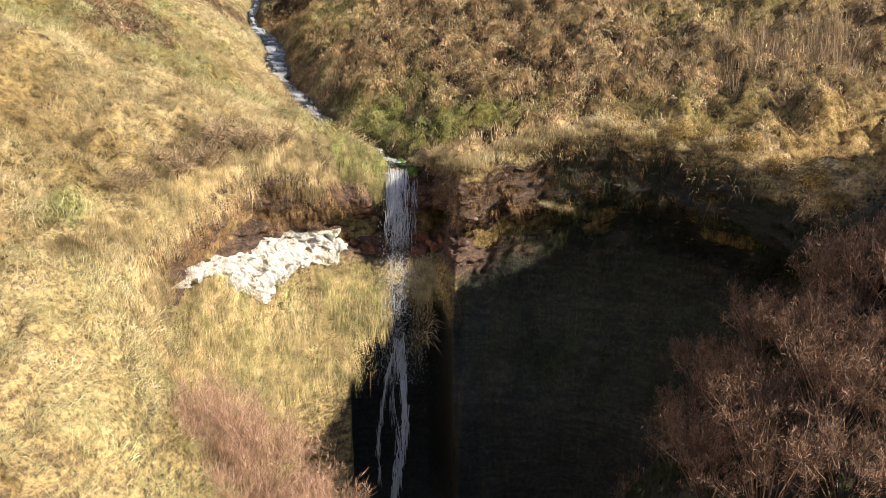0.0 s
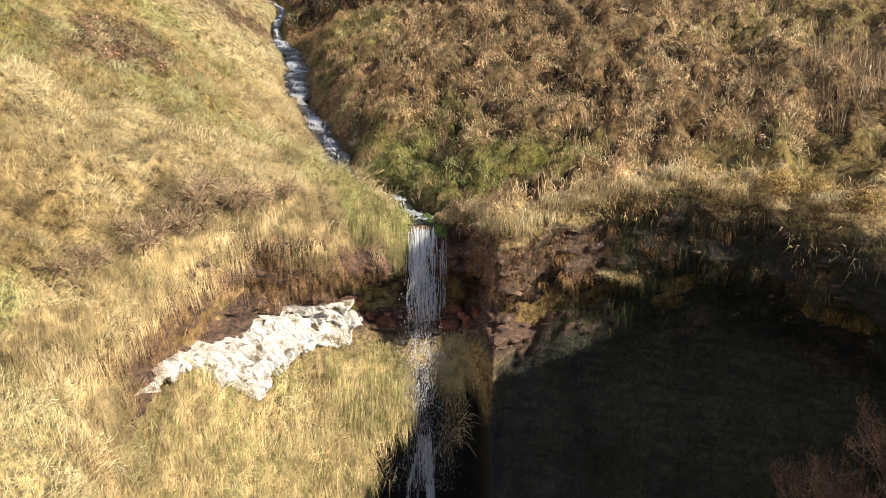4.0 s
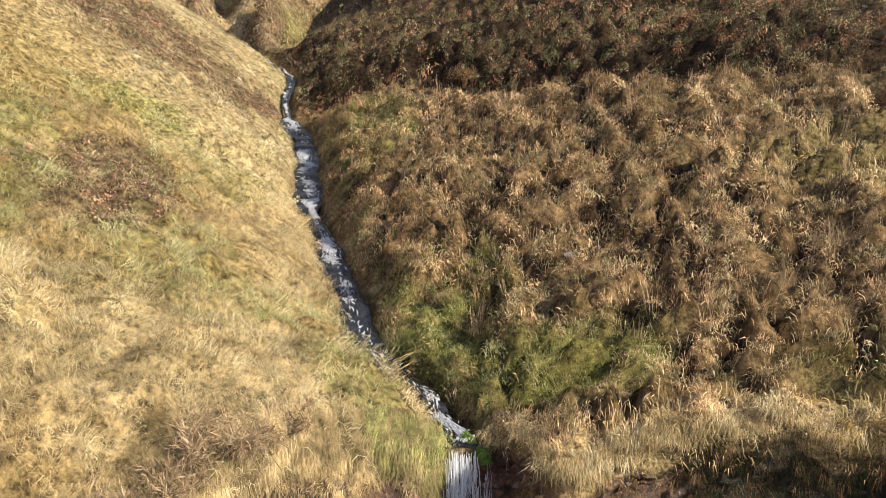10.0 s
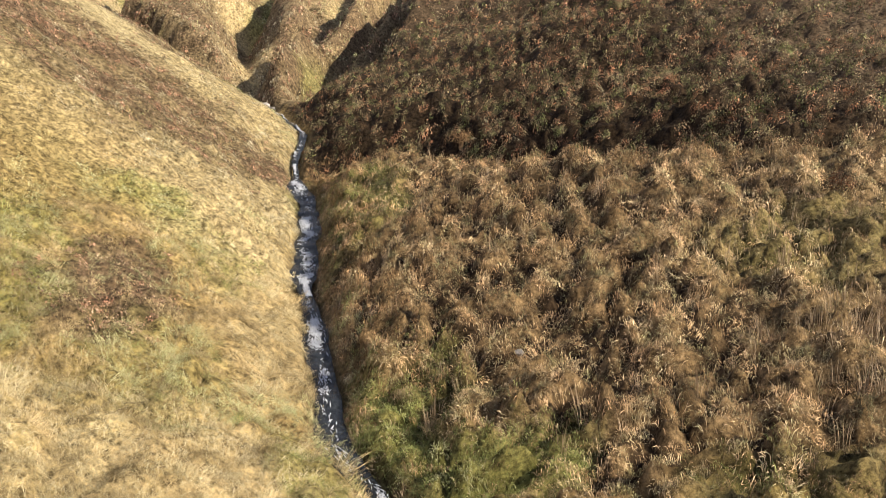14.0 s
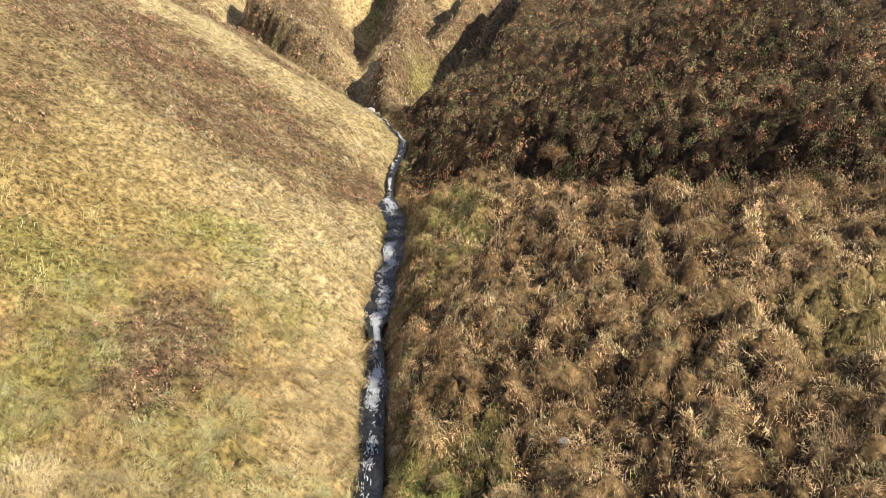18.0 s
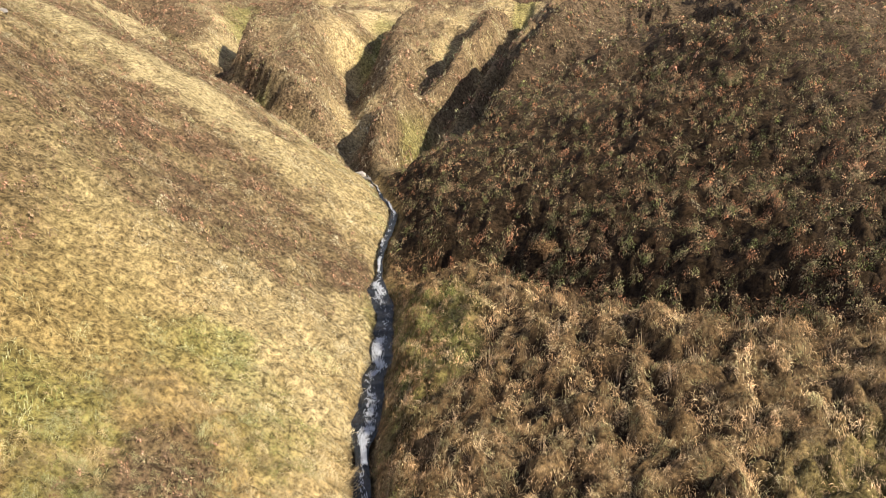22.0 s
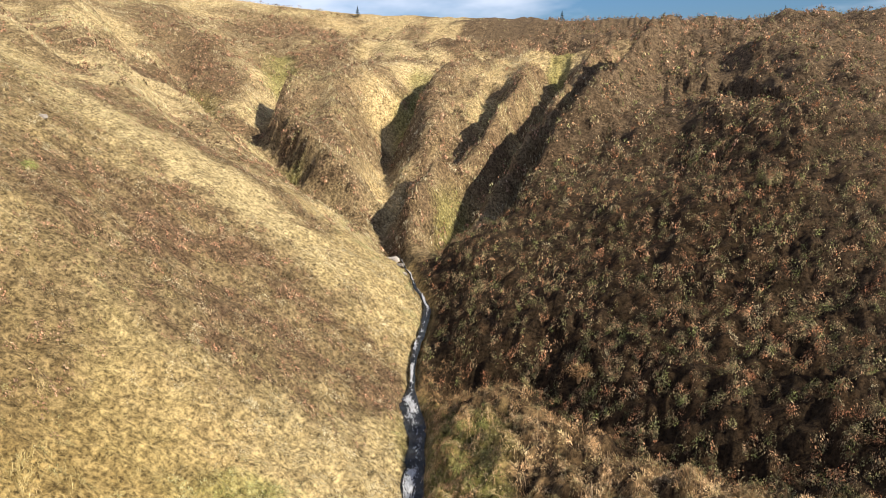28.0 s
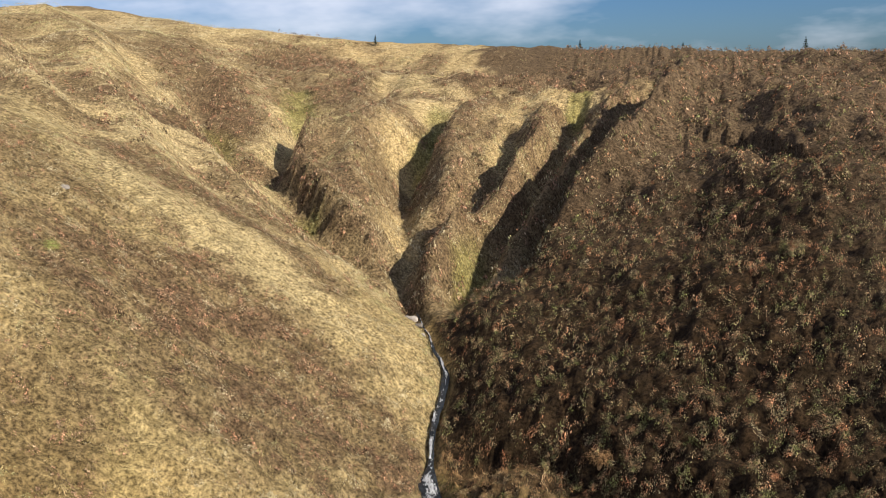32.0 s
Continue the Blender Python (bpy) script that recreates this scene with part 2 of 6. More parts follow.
def banks(x, y):
    """The land without the bowl."""
    yy = np.maximum(y, 0)
    off = x - stream_x(yy)
    z = stream_z(yy)
    wy = herm(SEC_Y, yy)
    wo = herm(OFFS, off)
    for a, wa in wy:
        for b, wb in wo:
            z = z + SEC_H[a, b] * wa * wb
    z = z - 0.45 * np.clip(-y - 0.8, 0, 40) ** 0.98 * smooth(0, 3, -y) - 0.1 * np.clip(-y - 40, 0, None)
    z = z + 4.8 * np.exp(-0.5 * ((x - 12.2) / 1.5) ** 2 - 0.5 * ((y + 7.5) / 2.0) ** 2)      # unseen knoll, added to shade the bowl
    z = z - 0.012 * np.clip(y - 150, 0, 400) - 0.03 * np.clip(np.hypot(x, y) - 500, 0, None)
    z = z + 0.5 * smooth(0.5, 1.5, off) * (1 - smooth(3, 7, off)) * smooth(4, 7, y) * (1 - smooth(27, 31, y))
    w = smooth(44, 52, y)
    if np.any(w > 0):
        z = z * (1 - w) + w * valley_head(x, y)
    cut = np.zeros(np.shape(z))
    for line, depth, half in GULLIES:
        d, s = near_line(x, y, line)
        d = d * (1 + 0.18 * bumps(x, y, 5.0, 23))
        k = 1.25 * depth * (0.55 * np.exp(-(d / half) ** 1.3) + 0.45 * np.clip(1 - d / (1.5 * half), 0, 1)) * smooth(0, 0.12, s) ** 0.5 * (1 - 0.85 * smooth(0.7, 1, s))
        cut = np.maximum(cut, k)
    z = z - cut
    return z


def channel(x, y):
    """Depth of the bed that the stream has cut."""
    d = np.abs(x - stream_x(np.maximum(y, 0)))
    wide = 1 + 0.4 * smooth(13, 19, y) * (1 - smooth(29, 32, y))
    return ((0.5 - 0.14 * smooth(1.5, 6, y)) * (1 - smooth(0.3 * wide, 0.62 * wide + 0.15, d)) + 0.12 * (1 - smooth(0.0, 0.5, d))) * smooth(-0.6, 0.2, y) * (1 - smooth(60, 75, y))


# the bowl's wall from the rim inwards: share of the rim's radius, and height under the rim
CLIFF_Q = np.array([1.16, 1.05, 1.0, 0.985, 0.98, 0.975, 0.975, 0.975, 0.96, 0.90, 0.74, 0.70, 0.685, 0.60, 0.3, 0])
CLIFF_Z = np.array([0, 0, -0.08, -0.35, -0.8, -1.25, -1.6, -2.0, -2.35, -2.6, -4.2, -5.0, -7.6, -8.8, -9.4, -9.6])
SOFT_Q = np.array([1.32, 1.2, 1.0, 0.75, 0.3, 0])
SOFT_Z = np.array([0, -0.25, -1.2, -4.0, -8.2, -9.6])


def bowl_at(x, y):
    dx, dy = x - BOWL[0], y - BOWL[1]
    ang = np.arctan2(dy, dx)
    return np.hypot(dx, dy) / bowl_radius(ang), ang


def wall_share(ang):
    """How much of a cliff the bowl's wall is, by direction."""
    return smooth(-0.3, 0.22, np.sin(ang))


SPUR_HIGH, FLANK_HIGH = 1.1, 0.8


def calm(q):
    """Share of the hummocks that is left near the bowl."""
    return 0.45 + 0.55 * smooth(1.08, 1.25, q)


def bowl_base(x, y, q, ang):
    z = banks(x, y) - channel(x, y) * (q > 0.99)
    out = smooth(0.75, 1.0, np.cos(ang + 1.45)) * 3.0
    z = z + SPUR_HIGH * np.exp(-(((x - 5.9) / 2.4) ** 2 + ((y + 7.4) / 2.2) ** 2) ** 1.5)          # the spur under the shrubs
    z = z + FLANK_HIGH * np.exp(-(((x + 4.9) / 1.5) ** 2 + ((y + 8.2) / 2.2) ** 2) ** 1.5)         # the grassy flank across from it
    return z * (1 - 0.7 * np.clip((1.0 - q) / 0.45, 0, 1)) - out * np.clip(1.6 - q, 0, 1)


def hummocks(x, y):
    far = smooth(15, 45, y)
    s = x - stream_x(np.clip(y, 0, 150))
    dry = smooth(0.5, 1.6, np.abs(s)) * 0.9 + 0.1
    near = (1 - smooth(30, 50, y)) * dry
    tuss = np.abs(bumps(x, y, 0.62, 12)) + 0.6 * np.abs(bumps(x, y, 1.25, 13)) - 0.5
    z = dry * (0.17 * bumps(x, y, 2.3, 1) + (0.05 + 0.08 * far) * bumps(x, y, 0.9, 2)) + 0.4 * far * bumps(x, y, 7.0, 3)
    z = z + near * tuss * np.where(s > 0, 0.78 - 0.2 * smooth(12, 20, y), 0.45) * smooth(-14, -9, y)
    z = z + near * np.where(s > 0, 0.34, 0.14) * (np.abs(bumps(x, y, 0.36, 16)) - 0.35) * smooth(-14, -9, y)
    mat = smooth(14, 20, y) * (1 - smooth(46, 58, y) * (s < 20)) * smooth(1.0, 2.0, s)
    z = z + mat * (0.42 * np.abs(bumps(x, y, 0.85, 17)) + 0.34 * np.abs(bumps(x, y, 1.9, 18)) - 0.2)
    head = smooth(48, 60, y) * (1 - smooth(105, 125, y))
    z = z + head * (0.5 * np.abs(bumps(x, y, 7.0, 14)) + 0.65 * np.abs(bumps(x, y, 3.2, 15)) + 0.45 * np.abs(bumps(x, y, 1.5, 19)) - 0.6)
    return z + 0.22 * smooth(20, 40, y) * dry * bumps(x, y, 3.1, 9)


def surface(x, y):
    """Height of the ground, bowl and all."""
    x, y = np.asarray(x, float), np.asarray(y, float)
    q, ang = bowl_at(x, y)
    share = wall_share(ang)
    low = np.interp(q, CLIFF_Q[::-1], CLIFF_Z[::-1])
    soft = np.interp(q, SOFT_Q[::-1], SOFT_Z[::-1])
    z = bowl_base(x, y, q, ang) + np.where(q < 1.32, share * low + (1 - share) * soft, 0)
    return z + hummocks(x, y) * calm(q)


def ground_sheet(x, y):
    """The open ground; it dips out of sight under the bowl's own wall."""
    q, ang = bowl_at(x, y)
    share = wall_share(ang)
    under = smooth(-0.5, 0.0, ang) * (1 - smooth(1.45, 1.55, ang)) * 0.115      # the wall reaches further back under the brow
    sink = 2.5 * (1 - smooth(0.96, 1.035, q - under)) + 8 * (1 - smooth(0.97, 1.03, q - under))
    return surface(x, y) - share * sink - (1 - share) * 0.6 * (1 - smooth(1.1, 1.28, q))



# ---------------------------------------------------------------- materials
def mat(name):
    m = bpy.data.materials.new(name)
    m.use_nodes = True
    t = m.node_tree
    return m, t, t.nodes["Principled BSDF"], lambda a, b: t.links.new(a, b)


def noise_tex(t, link, coords, scale, detail=4.0, rough=0.6, stretch=None):
    n = t.nodes.new("ShaderNodeTexNoise")
    n.inputs["Scale"].default_value, n.inputs["Detail"].default_value, n.inputs["Roughness"].default_value = scale, detail, rough
    if stretch:
        mp = t.nodes.new("ShaderNodeMapping")
        mp.inputs["Scale"].default_value = stretch
        link(coords, mp.inputs[0])
        coords = mp.outputs[0]
    link(coords, n.inputs["Vector"])
    return n.outputs[0]


def ramp(t, link, fac, stops):
    r = t.nodes.new("ShaderNodeValToRGB")
    el = r.color_ramp.elements
    while len(el) < len(stops):
        el.new(0.5)
    for e, (p, c) in zip(el, stops):
        e.position, e.color = p, (*c, 1)
    link(fac, r.inputs[0])
    return r.outputs[0]


def mixed(t, link, fac, a, b, how="MIX"):
    n = t.nodes.new("ShaderNodeMix")
    n.data_type, n.blend_type = "RGBA", how
    for v, s in ((fac, n.inputs[0]), (a, n.inputs[6]), (b, n.inputs[7])):
        if isinstance(v, (float, int)):
            s.default_value = v
        elif isinstance(v, tuple):
            s.default_value = (*v, 1)
        else:
            link(v, s)
    return n.outputs[2]


def bumped(t, link, bsdf, height, strength, distance):
    b = t.nodes.new("ShaderNodeBump")
    b.inputs["Strength"].default_value, b.inputs["Distance"].default_value = strength, distance
    link(height, b.inputs["Height"])
    link(b.outputs[0], bsdf.inputs["Normal"])


def leaf_mat(name, stops, patch=(0.6, 1.25), size=1.5, through=0.14, rough=0.75, hues=None, vary=0.75):
    """Blades, leaves and twigs: every one its own shade, in patches that are lighter or darker, some light passing through."""
    m, t, b, link = mat(name)
    geo = t.nodes.new("ShaderNodeNewGeometry")
    mean = [sum(c[k] for _, c in stops) / len(stops) for k in range(3)]
    stops = [(p, tuple(m + (v - m) * vary for v, m in zip(c, mean))) for p, c in stops]
    own = ramp(t, link, geo.outputs["Random Per Island"], stops)
    lo, hi = patch
    c = own
    for s in (size, size * 0.2):
        n = noise_tex(t, link, geo.outputs["Position"], 1 / s, 2.0)
        tone = ramp(t, link, n, [(0.40, (lo, lo, lo * 0.95)), (0.60, (hi, hi, hi))])
        c = mixed(t, link, 1.0, c, tone, "MULTIPLY")
    if hues:                                                 # plants of other tints among the rest
        c = mixed(t, link, 1.0, c, ramp(t, link, noise_tex(t, link, geo.outputs["Position"], 1.25, 2.0, 0.7), hues), "MULTIPLY")
    link(c, b.inputs["Base Color"])
    b.inputs["Roughness"].default_value = rough
    b.inputs["Specular IOR Level"].default_value = 0.25
    tr = t.nodes.new("ShaderNodeBsdfTranslucent")
    link(c, tr.inputs[0])
    mx = t.nodes.new("ShaderNodeMixShader")
    mx.inputs[0].default_value = through
    link(b.outputs[0], mx.inputs[1])
    link(tr.outputs[0], mx.inputs[2])
    link(mx.outputs[0], t.nodes["Material Output"].inputs[0])
    return m


STRAW = leaf_mat("straw_grass", [(0.0, (0.25, 0.17, 0.07)), (0.3, (0.45, 0.325, 0.145)), (0.7, (0.59, 0.44, 0.22)), (1.0, (0.70, 0.56, 0.33))], (0.55, 1.2), 1.4, vary=0.5)
PALE = leaf_mat("pale_grass", [(0.0, (0.42, 0.33, 0.16)), (0.4, (0.64, 0.52, 0.29)), (1.0, (0.79, 0.69, 0.45))], (0.78, 1.12), 1.3, vary=0.5)
OCHRE = leaf_mat("ochre_grass", [(0.0, (0.29, 0.215, 0.07)), (0.4, (0.43, 0.345, 0.15)), (1.0, (0.58, 0.47, 0.24))], (0.8, 1.12), 2.0)
TAN = leaf_mat("tan_tussock", [(0.0, (0.095, 0.06, 0.028)), (0.3, (0.33, 0.232, 0.118)), (0.7, (0.56, 0.42, 0.235)), (1.0, (0.68, 0.54, 0.335))], (0.5, 1.45), 1.6, hues=[(0.36, (0.86, 1.0, 0.84)), (0.5, (1.0, 1.0, 1.0)), (0.64, (1.1, 0.95, 0.9))], vary=0.72)
BROWN = leaf_mat("brown_bracken", [(0.0, (0.10, 0.055, 0.026)), (0.5, (0.31, 0.18, 0.082)), (1.0, (0.54, 0.34, 0.17))], (0.6, 1.25), 0.8)
GREEN = leaf_mat("green_grass", [(0.0, (0.09, 0.12, 0.03)), (0.45, (0.23, 0.26, 0.07)), (0.8, (0.38, 0.385, 0.13)), (1.0, (0.56, 0.50, 0.22))], (0.7, 1.2), 0.7)
SAGE = leaf_mat("sage_grass", [(0.0, (0.24, 0.24, 0.095)), (0.5, (0.46, 0.45, 0.21)), (1.0, (0.68, 0.62, 0.36))], (0.8, 1.15), 1.1)
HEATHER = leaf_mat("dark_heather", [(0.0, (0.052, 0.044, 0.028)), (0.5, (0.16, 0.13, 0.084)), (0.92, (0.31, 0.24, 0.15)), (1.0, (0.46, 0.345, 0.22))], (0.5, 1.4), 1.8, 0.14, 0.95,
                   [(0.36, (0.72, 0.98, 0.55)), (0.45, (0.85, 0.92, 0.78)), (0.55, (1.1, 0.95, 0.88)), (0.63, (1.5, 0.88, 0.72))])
# lighter copy of the heather, sunlight put into its colour
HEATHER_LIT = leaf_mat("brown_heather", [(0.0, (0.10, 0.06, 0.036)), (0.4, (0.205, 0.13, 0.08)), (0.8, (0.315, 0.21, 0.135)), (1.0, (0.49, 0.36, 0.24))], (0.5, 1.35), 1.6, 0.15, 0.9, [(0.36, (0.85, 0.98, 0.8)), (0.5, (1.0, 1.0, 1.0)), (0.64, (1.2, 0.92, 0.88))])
HILL = leaf_mat("hill_grass", [(0.0, (0.24, 0.20, 0.115)), (0.4, (0.53, 0.46, 0.29)), (0.8, (0.68, 0.60, 0.40)), (1.0, (0.80, 0.70, 0.48))], (0.7, 1.18), 3.0, vary=0.6)
GOLD = leaf_mat("golden_leaves", [(0.0, (0.17, 0.10, 0.03)), (0.5, (0.36, 0.235, 0.075)), (1.0, (0.52, 0.38, 0.14))], (0.6, 1.25), 0.8)
# a darker copy of the green growth, shade put into its leaf colour
SHADE_GROWTH = leaf_mat("shade_dark_growth", [(0.0, (0.012, 0.018, 0.008)), (0.6, (0.035, 0.045, 0.016)), (1.0, (0.075, 0.075, 0.03))], (0.6, 1.3), 1.0, 0.2)
TWIG = leaf_mat("russet_twigs", [(0.0, (0.26, 0.145, 0.095)), (0.5, (0.42, 0.255, 0.17)), (1.0, (0.58, 0.40, 0.29))], (0.8, 1.15), 0.8, 0.0)
BRUSH = leaf_mat("brown_twigs", [(0.0, (0.07, 0.038, 0.024)), (0.5, (0.19, 0.108, 0.07)), (1.0, (0.38, 0.24, 0.165))], (0.75, 1.2), 0.8, 0.0)
GREY_TWIG = leaf_mat("grey_twigs", [(0.0, (0.15, 0.095, 0.055)), (0.5, (0.32, 0.22, 0.13)), (1.0, (0.50, 0.38, 0.25))], (0.8, 1.15), 0.8, 0.0)
FERN = leaf_mat("moss_leaves", [(0.0, (0.04, 0.09, 0.015)), (0.5, (0.12, 0.20, 0.03)), (1.0, (0.30, 0.34, 0.08))], (0.8, 1.15), 0.4)
NEEDLE = leaf_mat("conifer_needles", [(0.0, (0.012, 0.03, 0.018)), (1.0, (0.05, 0.085, 0.05))], (0.9, 1.1), 1.0, 0.1)


def ground_mat():
    m, t, b, link = mat("turf")
    at = t.nodes.new("ShaderNodeAttribute")
    at.attribute_name = "cover"
    pos = t.nodes.new("ShaderNodeNewGeometry").outputs["Position"]
    fine = noise_tex(t, link, pos, 5.0, 8.0, 0.72)
    mid = noise_tex(t, link, pos, 1.5, 6.0, 0.7)
    c = mixed(t, link, 1.0, at.outputs["Color"], ramp(t, link, fine, [(0.38, (0.28, 0.26, 0.23)), (0.5, (0.9, 0.88, 0.85)), (0.63, (1.6, 1.55, 1.45))]), "MULTIPLY")
    c = mixed(t, link, 1.0, c, ramp(t, link, mid, [(0.41, (0.7, 0.68, 0.63)), (0.59, (1.2, 1.19, 1.16))]), "MULTIPLY")
    link(c, b.inputs["Base Color"])
    b.inputs["Roughness"].default_value = 0.95
    b.inputs["Specular IOR Level"].default_value = 0.1
    bumped(t, link, b, fine, 1.0, 0.22)
    return m


def rock_mat(name, stops, scale=1.0, strata=6.0, rough=0.8, spec=0.3, own=0.5):
    m, t, b, link = mat(name)
    pos = t.nodes.new("ShaderNodeNewGeometry").outputs["Position"]
    lay = noise_tex(t, link, pos, 1.0 * scale, 6.0, 0.65, (1.2, 1.2, strata))
    grain = noise_tex(t, link, pos, 14 * scale, 6.0, 0.7)
    c = ramp(t, link, lay, stops)
    c = mixed(t, link, 1.0, c, ramp(t, link, grain, [(0.3, (0.55, 0.55, 0.55)), (0.7, (1.25, 1.25, 1.25))]), "MULTIPLY")
    info = t.nodes.new("ShaderNodeObjectInfo")
    c = mixed(t, link, 1.0, c, ramp(t, link, info.outputs["Random"], [(0.0, (1 - own,) * 3), (0.75, (1.05, 1.04, 1.03)), (1.0, (1 + own,) * 3)]), "MULTIPLY")
    link(c, b.inputs["Base Color"])
    b.inputs["Roughness"].default_value, b.inputs["Specular IOR Level"].default_value = rough, spec
    h = mixed(t, link, 0.5, lay, grain)
    bumped(t, link, b, h, 0.9, 0.08)
    return m


EARTH_ROCK = rock_mat("dark_earthy_rock", [(0.3, (0.06, 0.033, 0.022)), (0.5, (0.17, 0.10, 0.07)), (0.7, (0.36, 0.25, 0.19))], 2.0, 4.0, 0.45, 0.6)
WHITE_ROCK = rock_mat("white_rock", [(0.36, (0.30, 0.25, 0.17)), (0.43, (0.68, 0.63, 0.54)), (0.50, (0.80, 0.77, 0.71)), (0.7, (0.86, 0.84, 0.81))], 3.4, 0.8, 0.85, 0.2, 0.06)
RED_ROCK = rock_mat("rust_red_rock", [(0.3, (0.10, 0.035, 0.02)), (0.5, (0.26, 0.10, 0.05)), (0.7, (0.40, 0.18, 0.09))], 2.0, 2.5, 0.6, 0.4)
GREY_ROCK = rock_mat("grey_boulder", [(0.3, (0.16, 0.14, 0.12)), (0.7, (0.42, 0.38, 0.33))], 1.5, 1.5)


def wall_mat():
    """The bowl's wall: turf where it slopes, rock where it is steep; its cover colour holds painted shade."""
    m, t, b, link = mat("cliff_face")
    at = t.nodes.new("ShaderNodeAttribute")
    at.attribute_name = "cover"
    pos = t.nodes.new("ShaderNodeNewGeometry").outputs["Position"]
    fine = noise_tex(t, link, pos, 11.0, 6.0, 0.72)
    lay = noise_tex(t, link, pos, 1.3, 6.0, 0.65, (1.3, 1.3, 6.0))
    c = mixed(t, link, 1.0, at.outputs["Color"], ramp(t, link, fine, [(0.38, (0.3, 0.3, 0.3)), (0.62, (1.7, 1.68, 1.65))]), "MULTIPLY")
    c = mixed(t, link, 1.0, c, ramp(t, link, lay, [(0.38, (0.45, 0.42, 0.4)), (0.62, (1.4, 1.35, 1.3))]), "MULTIPLY")
    link(c, b.inputs["Base Color"])
    b.inputs["Roughness"].default_value = 0.7
    bumped(t, link, b, mixed(t, link, 0.5, lay, fine), 1.0, 0.12)
    return m


def water_mat():
    m, t, b, link = mat("stream_water")
    pos = t.nodes.new("ShaderNodeNewGeometry").outputs["Position"]
    n = noise_tex(t, link, pos, 7.0, 5.0, 0.65)
    link(ramp(t, link, n, [(0.4, (0.010, 0.012, 0.014)), (0.7, (0.035, 0.04, 0.045))]), b.inputs["Base Color"])
    b.inputs["Roughness"].default_value, b.inputs["IOR"].default_value = 0.12, 1.33
    bumped(t, link, b, n, 0.9, 0.08)
    return m


def foam_mat(name, tint, clear):
    m, t, b, link = mat(name)
    geo = t.nodes.new("ShaderNodeNewGeometry")
    c = ramp(t, link, geo.outputs["Random Per Island"], [(0.0, tuple(0.62 * v for v in tint)), (1.0, tint)])
    link(c, b.inputs["Base Color"])
    b.inputs["Roughness"].default_value = 0.35
    tr = t.nodes.new("ShaderNodeBsdfTranslucent")
    link(c, tr.inputs[0])
    cl = t.nodes.new("ShaderNodeBsdfTransparent")
    a, z = t.nodes.new("ShaderNodeMixShader"), t.nodes.new("ShaderNodeMixShader")
    a.inputs[0].default_value, z.inputs[0].default_value = 0.4, clear
    link(b.outputs[0], a.inputs[1]), link(tr.outputs[0], a.inputs[2])
    link(a.outputs[0], z.inputs[1]), link(cl.outputs[0], z.inputs[2])
    link(z.outputs[0], t.nodes["Material Output"].inputs[0])
    return m


WATER = water_mat()
FOAM = foam_mat("white_foam", (0.9, 0.92, 0.95), 0.1)
VEIL = foam_mat("falling_water", (0.9, 0.92, 0.95), 0.35)
BARK = leaf_mat("bark", [(0.0, (0.06, 0.045, 0.035)), (1.0, (0.14, 0.11, 0.085))], (0.8, 1.2), 0.5, 0.0)

# ---------------------------------------------------------------- what grows where, in plan
def blot(x, y, cx, cy, rx, ry, turn=0.0, edge=0.35):
    """A patch of ground with a ragged edge: 1 inside, 0 outside."""
    c, s = math.cos(radians(turn)), math.sin(radians(turn))
    u, v = (x - cx) * c + (y - cy) * s, -(x - cx) * s + (y - cy) * c
    d = np.hypot(u / rx, v / ry) + 0.28 * bumps(x, y, max(rx, ry) * 0.33, 21) + 0.14 * bumps(x, y, max(rx, ry) * 0.12, 22)
    return 1 - smooth(1 - edge, 1 + edge, d)


FIELD_EDGE_X = np.array([-9, -5, -3.2, 0.1, 2.8, 5.0, 8.0, 10.7, 13.4, 20, 40.0])
FIELD_EDGE_Y = np.array([31.5, 31, 30.2, 26.1, 22.8, 20.4, 18.5, 17.3, 16.5, 15, 12.0])


def side(x, y):
    """Distance across from the stream's line."""
    return x - stream_x(np.clip(y, 0, 150))


HEAD_Y = np.array([44, 47, 52, 58, 64, 73, 82, 91, 98, 125.0])
HEAD_X = np.array([-30, -10.5, -8.6, -6.4, -4.0, -1.0, 1.4, 3.5, -8, -26.0])


def in_head(x, y):
    """True on the grassy valley head, left of the long gully."""
    return x < np.interp(y, HEAD_Y, HEAD_X) + 1.2 * bumps(x, y, 3.0, 33) + 0.8 * bumps(x, y, 1.1, 34)


